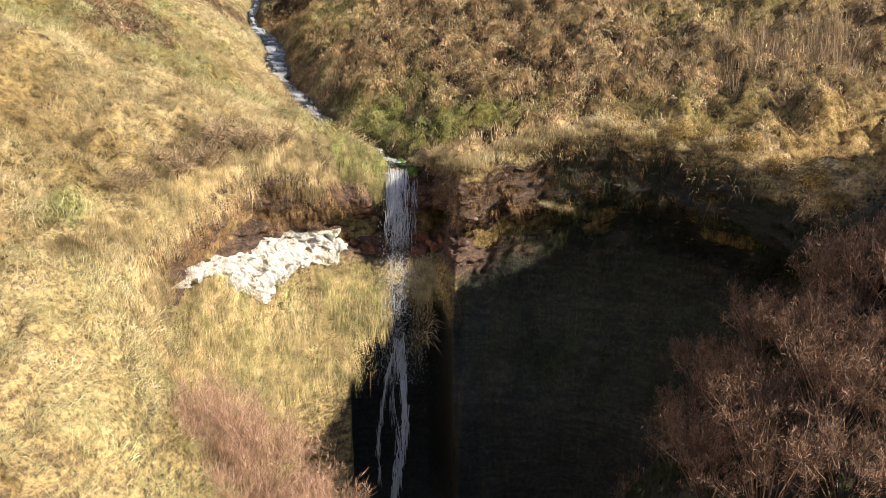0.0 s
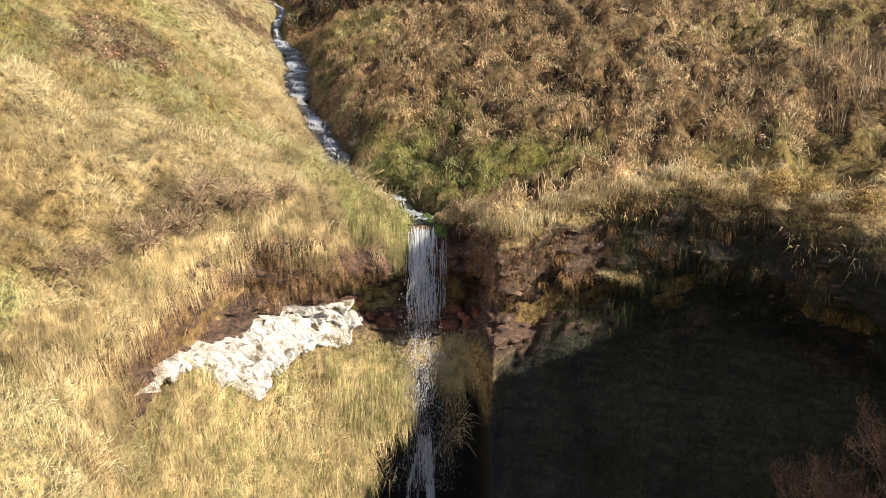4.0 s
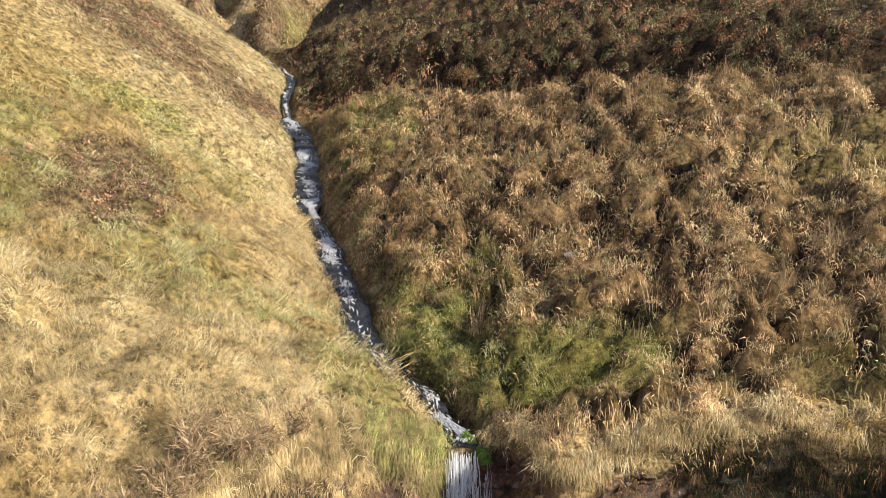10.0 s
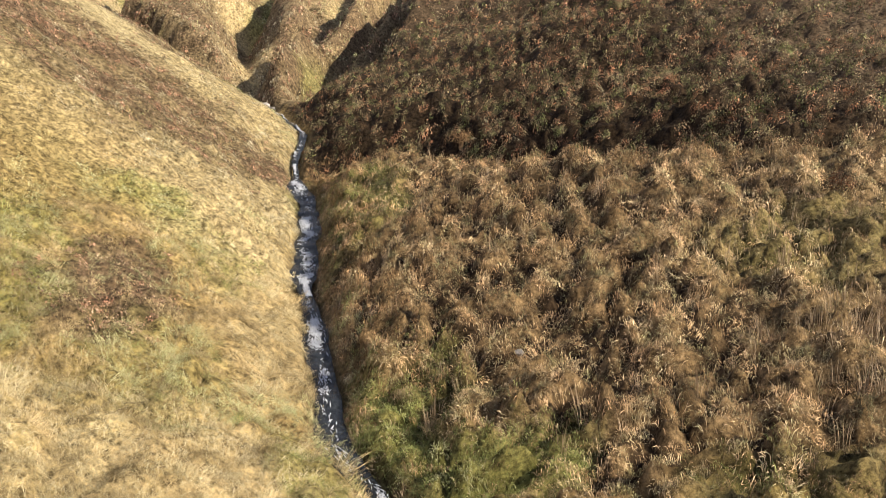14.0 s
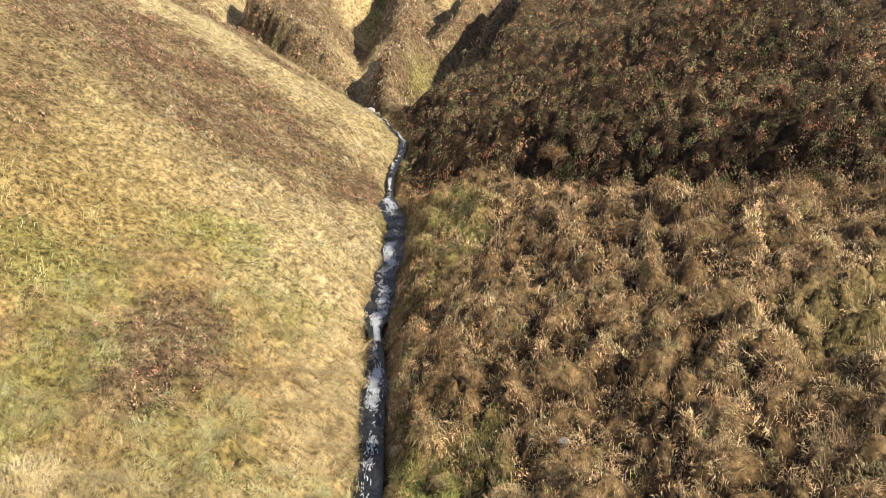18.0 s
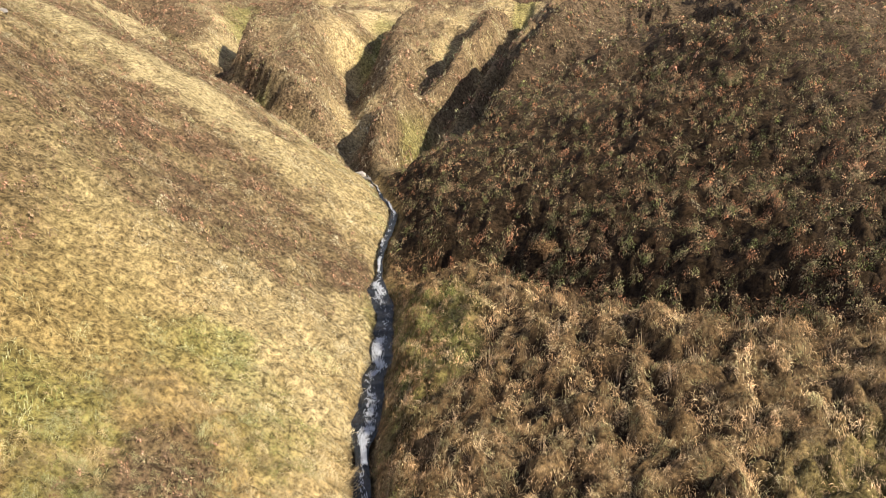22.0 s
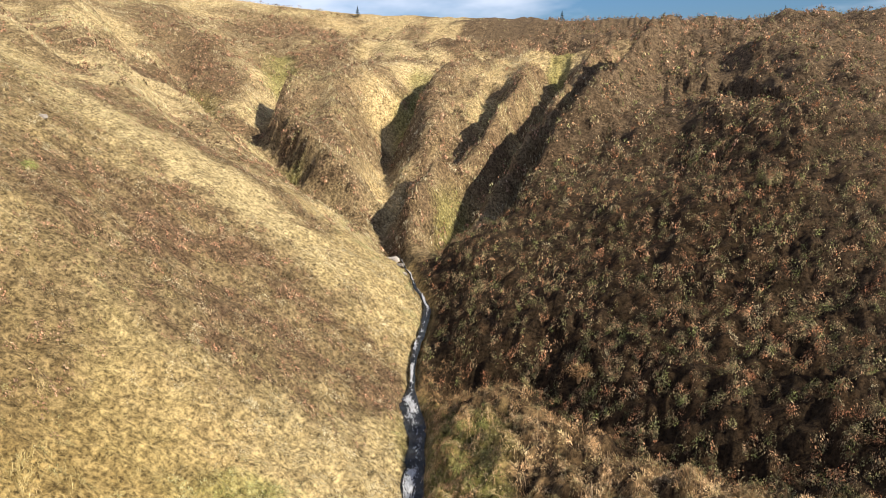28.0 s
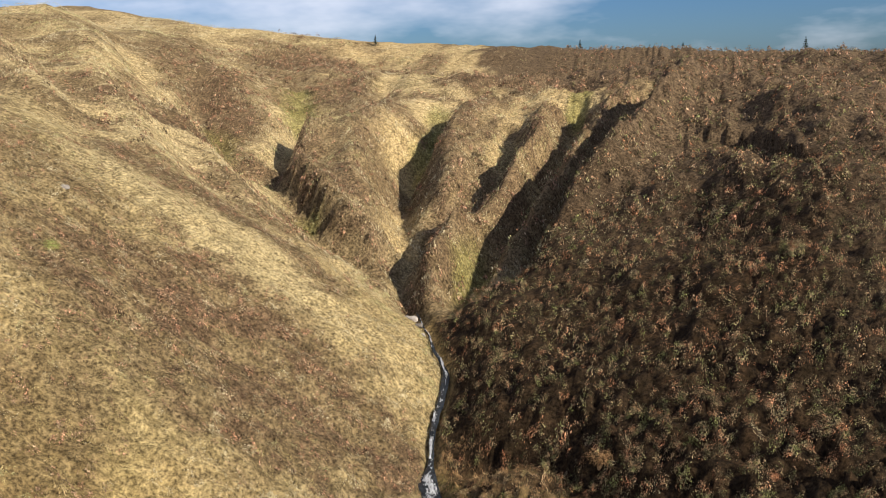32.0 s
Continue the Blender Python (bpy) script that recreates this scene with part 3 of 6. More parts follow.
def heath(x, y):
    """Share of heather."""
    s = side(x, y)
    beyond = smooth(-0.3, 0.9, y - np.interp(x, FIELD_EDGE_X, FIELD_EDGE_Y)) * smooth(0.4, 0.9, s)
    head = in_head(x, y)
    right = beyond * (1 - head) * (0.97 - 0.12 * smooth(95, 125, y))
    pick = smooth(-0.25, 0.35, 0.7 * bumps(x, y, 2.4, 31) + 0.8 * bumps(x, y, 0.8, 30))
    left = np.maximum.reduce([
        blot(x, y, -8.8, 7.6, 1.7, 3.0, 10) * 0.95,
        blot(x, y, -19, 30, 11.5, 7.2, -10) * (0.42 + 0.55 * pick),
        blot(x, y, -28, 45, 9, 2.2, -8) * 0.65,
        blot(x, y, -35, 36, 6, 5) * 0.35,
        0.48 * smooth(0.15, 0.6, bumps(x, y, 2.2, 27) + 0.5 * bumps(x, y, 0.7, 28)) * smooth(18, 24, y),
        blot(x, y, -21, 17, 3, 6, 20) * 0.35])
    crest = np.full(np.shape(x), 99.0)
    for line in HEAD_RIBS:
        crest = np.minimum(crest, near_line(x, y, [p[:2] for p in line])[0])
    tops = np.maximum.reduce([
        (0.35 + 0.35 * pick) * (1 - smooth(1.0, 4.2, crest + 1.4 * bumps(x, y, 2.2, 26))),
        0.45 * smooth(0.05, 0.5, bumps(x, y, 4.5, 35) + 0.5 * bumps(x, y, 1.6, 38)),
        blot(x, y, -47, 84, 5, 12, 30) * 0.85, blot(x, y, -50, 114, 8, 9) * 0.85, blot(x, y, -60, 96, 5, 12, 30) * 0.6, blot(x, y, -38, 99, 4, 7, 25) * 0.8,
        blot(x, y, -42, 66, 9, 2.4, 42) * 0.8, blot(x, y, -10, 108, 18, 12) * 0.9])
    return np.maximum.reduce([right, left * (s < -0.5) * (1 - 0.85 * blot(x, y, -27, 40.5, 14, 3.2, -6)), tops * smooth(46, 50, y)])


def lush(x, y):
    """Share of green growth."""
    return np.maximum.reduce([
        blot(x, y, 2.1, 1.3, 1.8, 1.3) * 0.85, blot(x, y, -0.7, 4.2, 1.0, 2.6, 25) * 0.8, blot(x, y, 0.3, 5.0, 1.2, 2.0) * 0.3,
        blot(x, y, -5.0, 24.5, 0.9, 4.0, 12) * 0.7,
        blot(x, y, -10.6, 16.2, 1.6, 2.0, 12) * 0.7, blot(x, y, -13.6, 8.6, 1.6, 2.4) * 0.7,
        blot(x, y, -10.6, 5.2, 1.3, 3.6, 12) * 0.7, blot(x, y, -13, 9, 2.6, 2.0) * 0.75, blot(x, y, -7.2, 12.6, 1.5, 2.2) * 0.5, blot(x, y, -9.6, 15, 3.0, 1.6) * 0.4,
        blot(x, y, -6.2, -5.4, 0.5, 0.5) * 1.0, blot(x, y, -3.2, -6.4, 2.2, 2.8) * 0.35, blot(x, y, -6.6, 4.2, 1.8, 2.4, 20) * 0.4, blot(x, y, -2.2, 1.8, 0.7, 2.4, 30) * 0.6,
        blot(x, y, 7.5, -0.6, 2.2, 1.2) * 0.35, blot(x, y, -6.5, 27, 1.5, 3.5, 20) * 0.45,
        blot(x, y, 11.5, 9.5, 3.0, 2.6) * 0.4, blot(x, y, -3.0, 21.5, 1.7, 5.5) * 0.55,
        blot(x, y, -21.5, 83, 1.7, 8, 4) * 0.75, blot(x, y, -41, 92, 2.0, 9, 25) * 0.7, blot(x, y, -5.5, 90, 1.3, 6) * 0.7,
        blot(x, y, -43, 73, 2, 6, 35) * 0.5, blot(x, y, -11.2, 56, 1.5, 5) * 0.6, blot(x, y, -27, 59.5, 1.2, 2) * 0.6])


def pale(x, y):
    """Share of bleached grass."""
    return np.maximum.reduce([
        blot(x, y, -26, 40.5, 13, 3.6, -8) * 0.95, blot(x, y, -48, 62, 16, 10, 20) * 0.8, blot(x, y, -40, 50, 12, 8) * 0.5, blot(x, y, -7.6, 15.6, 2.4, 2.6) * 0.75, blot(x, y, -5.2, 12, 2.2, 6, 12) * 0.4, blot(x, y, -5.5, 0.2, 5, 2.4) * 0.55,
        blot(x, y, -6, -7, 3, 3) * 0.35, blot(x, y, -38, 92, 7, 18, 15) * 0.5, blot(x, y, -25, 97, 9, 10) * 0.5, blot(x, y, -9, 21, 3, 6) * 0.4])


def ochre(x, y):
    return np.maximum.reduce([blot(x, y, -15.5, 14.5, 4.5, 4.5, 20) * 0.9, blot(x, y, -20, 23, 4, 3) * 0.7, blot(x, y, -18.8, 30.5, 3.0, 1.6) * 0.85, blot(x, y, -22.5, 23.5, 3.0, 2.4) * 0.8, blot(x, y, -19.5, 18, 3.2, 3.5) * 0.85, blot(x, y, -13.2, 24.6, 2.5, 2.0) * 0.6,
                              blot(x, y, -8.5, -9, 4, 3) * 0.6, blot(x, y, -4.2, -6.6, 2.8, 3.4) * 0.75, blot(x, y, -9, 0.5, 2.5, 2.5) * 0.45])


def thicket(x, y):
    """Share of the bowl's far bank, among the shrubs, that is coloured dark for shade."""
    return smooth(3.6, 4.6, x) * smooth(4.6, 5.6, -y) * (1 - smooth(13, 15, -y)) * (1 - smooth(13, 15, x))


def cover(x, y):
    """Base colour of turf, litter and soil under the growth, with shade and haze painted in."""
    s = side(x, y)
    c = np.empty(np.shape(x) + (3,))
    c[:] = (0.36, 0.26, 0.115)

    def lay(w, col):
        nonlocal c
        c = c * (1 - w[..., None]) + w[..., None] * np.array(col)
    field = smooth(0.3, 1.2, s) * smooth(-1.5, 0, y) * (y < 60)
    # near-black litter in the gaps, tan thatch on top: shade between tussocks painted in
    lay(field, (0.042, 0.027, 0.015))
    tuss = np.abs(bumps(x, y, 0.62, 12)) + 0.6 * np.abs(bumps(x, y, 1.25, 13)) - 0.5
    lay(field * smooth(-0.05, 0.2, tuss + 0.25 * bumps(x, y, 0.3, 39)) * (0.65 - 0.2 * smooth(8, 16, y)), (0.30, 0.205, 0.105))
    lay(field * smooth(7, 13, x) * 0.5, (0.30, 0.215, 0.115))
    lay(pale(x, y), (0.56, 0.46, 0.26))
    lay(ochre(x, y) * 0.8, (0.34, 0.265, 0.11))
    m = smooth(0.05, 0.5, bumps(x, y, 1.6, 36) + 0.6 * bumps(x, y, 0.6, 37)) * (s < 0)
    lay(m * 0.4, (0.25, 0.18, 0.08))
    lay(smooth(12, 24, y) * (s < 0) * 0.7, (0.38, 0.315, 0.175))
    lay(smooth(44, 54, y) * in_head(x, y) * 0.7, (0.44, 0.355, 0.205))
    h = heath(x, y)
    # soil near black, paler on mounds: shadow between bushes put into its colour
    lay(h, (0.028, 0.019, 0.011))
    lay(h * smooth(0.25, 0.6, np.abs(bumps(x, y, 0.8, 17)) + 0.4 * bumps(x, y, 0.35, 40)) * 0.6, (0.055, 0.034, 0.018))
    # farther heath paler: haze and raking sun put into the soil colour
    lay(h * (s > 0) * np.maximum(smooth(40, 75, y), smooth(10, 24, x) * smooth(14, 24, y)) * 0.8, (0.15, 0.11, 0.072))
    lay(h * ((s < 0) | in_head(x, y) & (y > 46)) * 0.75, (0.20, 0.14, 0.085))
    lay(lush(x, y) * 0.85, (0.19, 0.195, 0.055))
    # ground among the shrubs darkened in colour, for the shade there
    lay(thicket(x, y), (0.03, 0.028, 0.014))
    lay((1 - smooth(0.25, 0.75, np.abs(s))) * smooth(-1, 0, y) * (1 - 0.7 * smooth(29, 33, y)) * (1 - smooth(60, 70, y)), (0.035, 0.026, 0.018))
    return c


def paint(me, col):
    a = me.color_attributes.new("cover", "FLOAT_COLOR", "POINT")
    a.data.foreach_set("color", np.concatenate([col, np.ones((len(col), 1))], 1).astype(np.float32).ravel())


# ---------------------------------------------------------------- ground
def spread(lo, hi, step, grow, far0, far1):
    mid = list(np.arange(lo, hi + 1e-6, step))
    up, s = [mid[-1]], step
    while up[-1] < far1:
        s *= grow
        up.append(up[-1] + s)
    dn, s = [mid[0]], step
    while dn[-1] > far0:
        s *= grow
        dn.append(dn[-1] - s)
    return np.array(dn[:0:-1] + mid + up[1:])


def sheet(name, X, Y, Z):
    """A mesh over a grid of places."""
    ny, nx = X.shape
    me = bpy.data.meshes.new(name)
    i = (np.arange(ny - 1)[:, None] * nx + np.arange(nx - 1)).ravel()
    q = np.stack([i, i + 1, i + 1 + nx, i + nx], 1)
    me.from_pydata(np.stack([X, Y, Z], -1).reshape(-1, 3), [], q)
    me.polygons.foreach_set("use_smooth", np.ones(len(q), bool))
    return me


def build_ground():
    xs = spread(-9, 15, 0.18, 1.06, -1800, 1800)
    ys = np.concatenate([spread(-2, 18, 0.18, 1.06, -600, 18.1)[:-1], np.arange(18.2, 50, 0.30), spread(50, 108, 0.6, 1.12, 49.9, 2600)[1:]])
    X, Y = np.meshgrid(xs, ys)
    me = sheet("ground", X, Y, ground_sheet(X, Y))
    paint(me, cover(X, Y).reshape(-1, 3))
    me.materials.append(ground_mat())
    ob = new("ground", me)
    return tagged(ob, "rough moorland turf of straw-coloured grass and heather soil", "ground", kind="structure")


def bowl_wall(ang, v):
    """A place on the bowl's wall: direction from its middle, and 0 at the rim to 1 in the middle."""
    n = np.linspace(0, 1, len(CLIFF_Q))
    cq, cz = np.interp(v, n, CLIFF_Q), np.interp(v, n, CLIFF_Z)
    ns = np.linspace(0, 1, len(SOFT_Q))
    sq, sz = np.interp(v, ns, SOFT_Q), np.interp(v, ns, SOFT_Z)
    w = wall_share(ang)
    q, z = w * cq + (1 - w) * sq, w * cz + (1 - w) * sz
    steep = smooth(-0.5, 0.0, ang) * (1 - smooth(1.32, 1.42, ang))
    deep = np.maximum(np.exp(-((z + 1.85) / 0.42) ** 2), steep * smooth(1.5, 1.85, -z) * (1 - smooth(3.5, 6.0, -z))) * w                  # the undercut behind the fall and the ledges beside it
    hollow = smooth(1.42, 1.52, ang) * (1 - smooth(2.0, 2.12, ang)) * 0.07 + 0.02 + 0.13 * smooth(-0.5, 0.0, ang) * (1 - smooth(0.55, 0.9, ang)) + 0.15 * smooth(0.55, 0.9, ang) * (1 - smooth(1.38, 1.5, ang))
    over = np.exp(-((z + 1.1) / 0.55) ** 2) * smooth(1.78, 1.90, ang) * (1 - smooth(2.15, 2.5, ang)) * 0.11 * w    # brow of turf over the ledge
    face = smooth(0.25, 0.6, -z) * (1 - smooth(2.3, 2.7, -z)) * w
    rad = bowl_radius(ang)
    lean = z + 0.9 * ang                                           # beds that dip along the face
    rough = (0.26 * bumps(ang * 7 + 0.3 * z, z * 2.6, 1.0, 41) + 0.20 * bumps(ang * 13, lean * 7, 1.0, 42) + 0.13 * bumps(ang * 38, lean * 17, 1.0, 43)) * (face + 0.45 * (q < 0.95))
    r = (q + deep * hollow - over) * rad + rough
    # gut cut by the water under the lip
    top = 3.5 + 0.9 * smooth(1.6, 2.05, ang) + 0.15 * bumps(ang * 14, 0 * ang, 1.0, 44)
    cave = smooth(1.28, 1.54, ang) * (1 - smooth(1.93, 2.10, ang)) * smooth(-0.1, 0.45, -z - top) * (1 - smooth(8.0, 9.0, -z)) * w
    r = r + cave * np.maximum(0.95 * rad - r, 0)
    x, y = BOWL[0] + r * np.cos(ang), BOWL[1] + r * np.sin(ang)
    xb, yb = BOWL[0] + q * rad * np.cos(ang), BOWL[1] + q * rad * np.sin(ang)
    zz = bowl_base(xb, yb, q, ang) + z + hummocks(xb, yb) * (calm(q) - 0.2 * face) + 0.05 * rough
    zz = zz - 0.05 * smooth(1.08, 1.16, q) * w - 0.05 * smooth(1.25, 1.32, q) * (1 - w)
    return x, y, zz, z, face, q


def build_bowl():
    a, v = np.meshgrid(np.concatenate([np.linspace(-math.pi, -0.2, 90)[:-1], np.linspace(-0.2, 2.3, 210)[:-1], np.linspace(2.3, math.pi, 50)]), np.concatenate([np.linspace(0, 0.62, 80), np.linspace(0.63, 1, 22)]))
    x, y, zz, z, face, q = bowl_wall(a, v)
    me = sheet("cliff", x[:, ::-1], y[:, ::-1], zz[:, ::-1])
    col = cover(x, y)

    def lay(w, c):
        nonlocal col
        col = col * (1 - w[..., None]) + w[..., None] * np.array(c)
    lay((q < 1.0) * 0.85, (0.23, 0.18, 0.075))
    # darkened away from the sunny flank: shade put into the wall's colour
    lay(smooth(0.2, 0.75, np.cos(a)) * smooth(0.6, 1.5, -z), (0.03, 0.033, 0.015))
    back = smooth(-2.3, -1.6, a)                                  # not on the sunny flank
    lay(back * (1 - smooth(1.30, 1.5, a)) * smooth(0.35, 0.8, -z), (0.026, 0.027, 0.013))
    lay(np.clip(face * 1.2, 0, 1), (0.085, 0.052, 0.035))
    # the right-hand face darker again, painted as undercut shade
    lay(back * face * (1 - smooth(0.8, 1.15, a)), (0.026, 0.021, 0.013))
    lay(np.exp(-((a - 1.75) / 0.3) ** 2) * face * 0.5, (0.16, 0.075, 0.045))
    # the gut and the foot painted near black, for the deep shade there
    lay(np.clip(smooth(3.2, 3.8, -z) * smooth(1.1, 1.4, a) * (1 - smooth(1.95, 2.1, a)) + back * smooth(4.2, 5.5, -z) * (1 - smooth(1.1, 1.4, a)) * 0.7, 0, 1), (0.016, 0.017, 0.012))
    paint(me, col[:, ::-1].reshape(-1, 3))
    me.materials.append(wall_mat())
    ob = new("cliff", me)
    return tagged(ob, "earthy cliff with an undercut ledge round a deep hollow", "cliff", kind="structure")


build_ground()
cliff = build_bowl()

# ---------------------------------------------------------------- tools for growth and stones
def raw_mesh(name, verts, tris, material, flat=True):
    me = bpy.data.meshes.new(name)
    me.vertices.add(len(verts))
    me.vertices.foreach_set("co", np.ascontiguousarray(verts, np.float32).ravel())
    me.loops.add(len(tris) * 3)
    me.loops.foreach_set("vertex_index", np.ascontiguousarray(tris, np.int32).ravel())
    me.polygons.add(len(tris))
    me.polygons.foreach_set("loop_start", np.arange(0, len(tris) * 3, 3, dtype=np.int32))
    me.update(calc_edges=True)
    if not flat:
        me.polygons.foreach_set("use_smooth", np.ones(len(tris), bool))
    me.materials.append(material)
    return me


def part(name, me, parent, label=""):
    ob = new(name, me)
    ob.parent = parent
    return tagged(ob, label) if label else ob


def merged(pieces):
    """Joins (verts, tris) pairs."""
    v, t, n = [], [], 0
    for a, b in pieces:
        v.append(a)
        t.append(b + n)
        n += len(a)
    return np.concatenate(v), np.concatenate(t)


def blades(rng, n, spread_r, tall, wide, out, droop, way=None):
    """A tuft of tapering, bowed blades: out is how far they lean, droop how far their tips hang."""
    a = rng.uniform(0, 2 * math.pi, n)
    rr = spread_r * np.sqrt(rng.random(n))
    base = np.stack([rr * np.cos(a), rr * np.sin(a), np.full(n, -0.05)], 1)
    lean = a + rng.normal(0, 0.6, n) if way is None else rng.normal(way, 0.7, n)
    h = tall * rng.uniform(0.6, 1.15, n)
    o = out * rng.uniform(0.5, 1.3, n)
    d = np.stack([np.cos(lean), np.sin(lean), 0 * lean], 1)
    w = np.stack([-np.sin(lean), np.cos(lean), 0 * lean], 1)
    tw = rng.uniform(-0.5, 0.5, n)[:, None]
    w = (w * np.cos(tw) + d * np.sin(tw)) * (wide * rng.uniform(0.6, 1.3, n))[:, None]
    up = np.array([0, 0, 1.0])
    mid = base + d * (o * h * 0.4)[:, None] + up * (h * 0.62)[:, None]
    tip = base + d * (o * h)[:, None] + up * (h * (1 - droop * o))[:, None]
    v = np.stack([base, mid - w * 0.5, mid + w * 0.5, tip], 1).reshape(-1, 3)
    k = np.arange(n)[:, None] * 4
    return v, np.concatenate([k + [0, 2, 1], k + [1, 2, 3]])


def dome(rng, r, h, seg=7):
    """A lumpy little mound that fills the heart of a tuft or bush."""
    v, t = [(0, 0, h * 0.9)], []
    for k, (q, z) in enumerate(((0.6, 0.68), (1.0, 0.0))):
        for s in range(seg):
            a = 2 * math.pi * (s + 0.5 * k) / seg
            j = rng.uniform(0.75, 1.2)
            v.append((r * q * j * math.cos(a), r * q * j * math.sin(a), h * z * rng.uniform(0.8, 1.1) - 0.12 * k))
    for s in range(seg):
        n = (s + 1) % seg
        t += [(0, 1 + s, 1 + n), (1 + s, 1 + seg + s, 1 + n), (1 + n, 1 + seg + s, 1 + seg + n)]
    return np.array(v, float), np.array(t)


def sprigs(rng, n, r, h, size, lobes=5):
    """A low bush as a shell of small leafy twigs that face outwards, in a few lobes."""
    la = rng.uniform(0, 2 * math.pi, lobes)
    lr = r * rng.uniform(0.15, 0.62, lobes)
    lc = np.stack([lr * np.cos(la), lr * np.sin(la), h * rng.uniform(0.1, 0.35, lobes)], 1)
    k = rng.integers(0, lobes, n)
    o = rng.normal(0, 1, (n, 3))
    o[:, 2] = np.abs(o[:, 2]) * 0.9 + 0.05
    o /= np.linalg.norm(o, axis=1, keepdims=True)
    c = lc[k] + o * [r * 0.55, r * 0.55, h * 0.72] * rng.uniform(0.75, 1.1, (n, 1))
    f = o + rng.normal(0, 0.13, (n, 3))                      # the way the leaves face
    f /= np.linalg.norm(f, axis=1, keepdims=True)
    d = np.cross(f, rng.normal(0, 1, (n, 3)))
    d /= np.linalg.norm(d, axis=1, keepdims=True)
    w = np.cross(f, d)
    s = (size * rng.uniform(0.6, 1.35, n))[:, None]
    v = np.stack([c - d * s * 0.7, c + w * s * 0.5, c - w * s * 0.5, c + d * s * 0.8 + f * s * 0.3], 1).reshape(-1, 3)
    k = np.arange(n)[:, None] * 4
    return v, np.concatenate([k + [0, 1, 2], k + [1, 3, 2]])


def mop(rng, n, r, h, long, wide, out=1.15, droop=0.7):
    """A shaggy tussock: bowed blades that spring from all over an uneven mound, combed more to one side."""
    a, u = rng.uniform(0, 2 * math.pi, n), rng.random(n) ** 0.6
    way, flat = rng.uniform(0, 2 * math.pi), rng.uniform(0.6, 1.0)
    base = np.stack([r * 0.92 * u * np.cos(a), r * 0.92 * flat * u * np.sin(a), h * (1 - 0.95 * u**2) * rng.uniform(0.1, 0.8, n) - 0.06], 1)
    lean = np.where(rng.random(n) < 0.45, rng.normal(way, 0.5, n), a + rng.normal(0, 0.6, n))
    d = np.stack([np.cos(lean), np.sin(lean), 0 * a], 1)
    w = np.stack([-np.sin(lean), np.cos(lean), 0 * a], 1)
    tw = rng.uniform(-0.6, 0.6, n)[:, None]
    w = (w * np.cos(tw) + d * np.sin(tw)) * (wide * rng.uniform(0.6, 1.3, n))[:, None]
    L = long * rng.uniform(0.5, 1.3, n)
    o = out * rng.uniform(0.4, 1.25, n) * (0.35 + 0.75 * u)
    up = np.array([0, 0, 1.0])
    mid = base + d * (o * L * 0.45)[:, None] + up * (L * (0.55 - 0.2 * o))[:, None]
    tip = base + d * (o * L)[:, None] + up * (L * (0.95 - droop * o * 1.3))[:, None]
    v = np.stack([base, mid - w * 0.5, mid + w * 0.5, tip], 1).reshape(-1, 3)
    k = np.arange(n)[:, None] * 4
    return v, np.concatenate([k + [0, 2, 1], k + [1, 2, 3]])


def strew(rng, kinds, x, y, size, lean=(0.0, 0.0), lift=1.0, z=None, combed=False):
    """Many copies of some tufts, set on the ground along its slope, joined into one (verts, tris)."""
    n = len(x)
    if not n:
        return np.zeros((0, 3)), np.zeros((0, 3), int)
    e = 0.25
    z = surface(x, y) if z is None else z
    gx = np.clip((surface(x + e, y) - surface(x - e, y)) / (2 * e), -1.1, 1.1)
    gy = np.clip((surface(x, y + e) - surface(x, y - e)) / (2 * e), -1.1, 1.1)
    yaw, pick = rng.uniform(0, 2 * math.pi, n), rng.integers(0, len(kinds), n)
    if combed:                                               # blades of neighbours lie the same way, down the slope and with the wind
        yaw = np.arctan2(-gy - 0.25, -gx + 0.25) + 1.1 * bumps(x, y, 2.6, 95) + 0.7 * bumps(x, y, 0.8, 96) + rng.normal(0, 0.3, n)
    down, wind = lean
    lx = -gx * down + wind + 0.55 * down * bumps(x, y, 1.4, 91) + rng.normal(0, 0.1, n)
    ly = -gy * down + 0.55 * down * bumps(x, y, 1.4, 92) + rng.normal(0, 0.1, n)
    out = []
    for k, (v, t) in enumerate(kinds):
        i = np.nonzero(pick == k)[0]
        if not len(i):
            continue
        c, s, m = np.cos(yaw[i])[:, None], np.sin(yaw[i])[:, None], size[i][:, None]
        X, Y, Z = (v[:, 0] * c - v[:, 1] * s) * m, (v[:, 0] * s + v[:, 1] * c) * m, v[:, 2] * m * lift
        zz = Z + X * gx[i][:, None] + Y * gy[i][:, None]
        X, Y = X + lx[i][:, None] * np.abs(Z), Y + ly[i][:, None] * np.abs(Z)
        V = np.stack([x[i][:, None] + X, y[i][:, None] + Y, z[i][:, None] + zz], -1).reshape(-1, 3)
        out.append((V, (t[None] + (np.arange(len(i)) * len(v))[:, None, None]).reshape(-1, 3)))
    return merged(out)


def places(rng, x0, x1, y0, y1, per_m2, keep):
    """Random places in a rectangle, kept where keep(x, y) says (a share from 0 to 1)."""
    n = int((x1 - x0) * (y1 - y0) * per_m2)
    x, y = rng.uniform(x0, x1, n), rng.uniform(y0, y1, n)
    ok = rng.random(n) < keep(x, y)
    return x[ok], y[ok]


def stuff(name, pieces, material, label, category):
    v, t = merged([p for p in pieces if len(p[0])])
    ob = new(name, raw_mesh(name, v, t, material))
    return tagged(ob, label, category, kind="stuff")


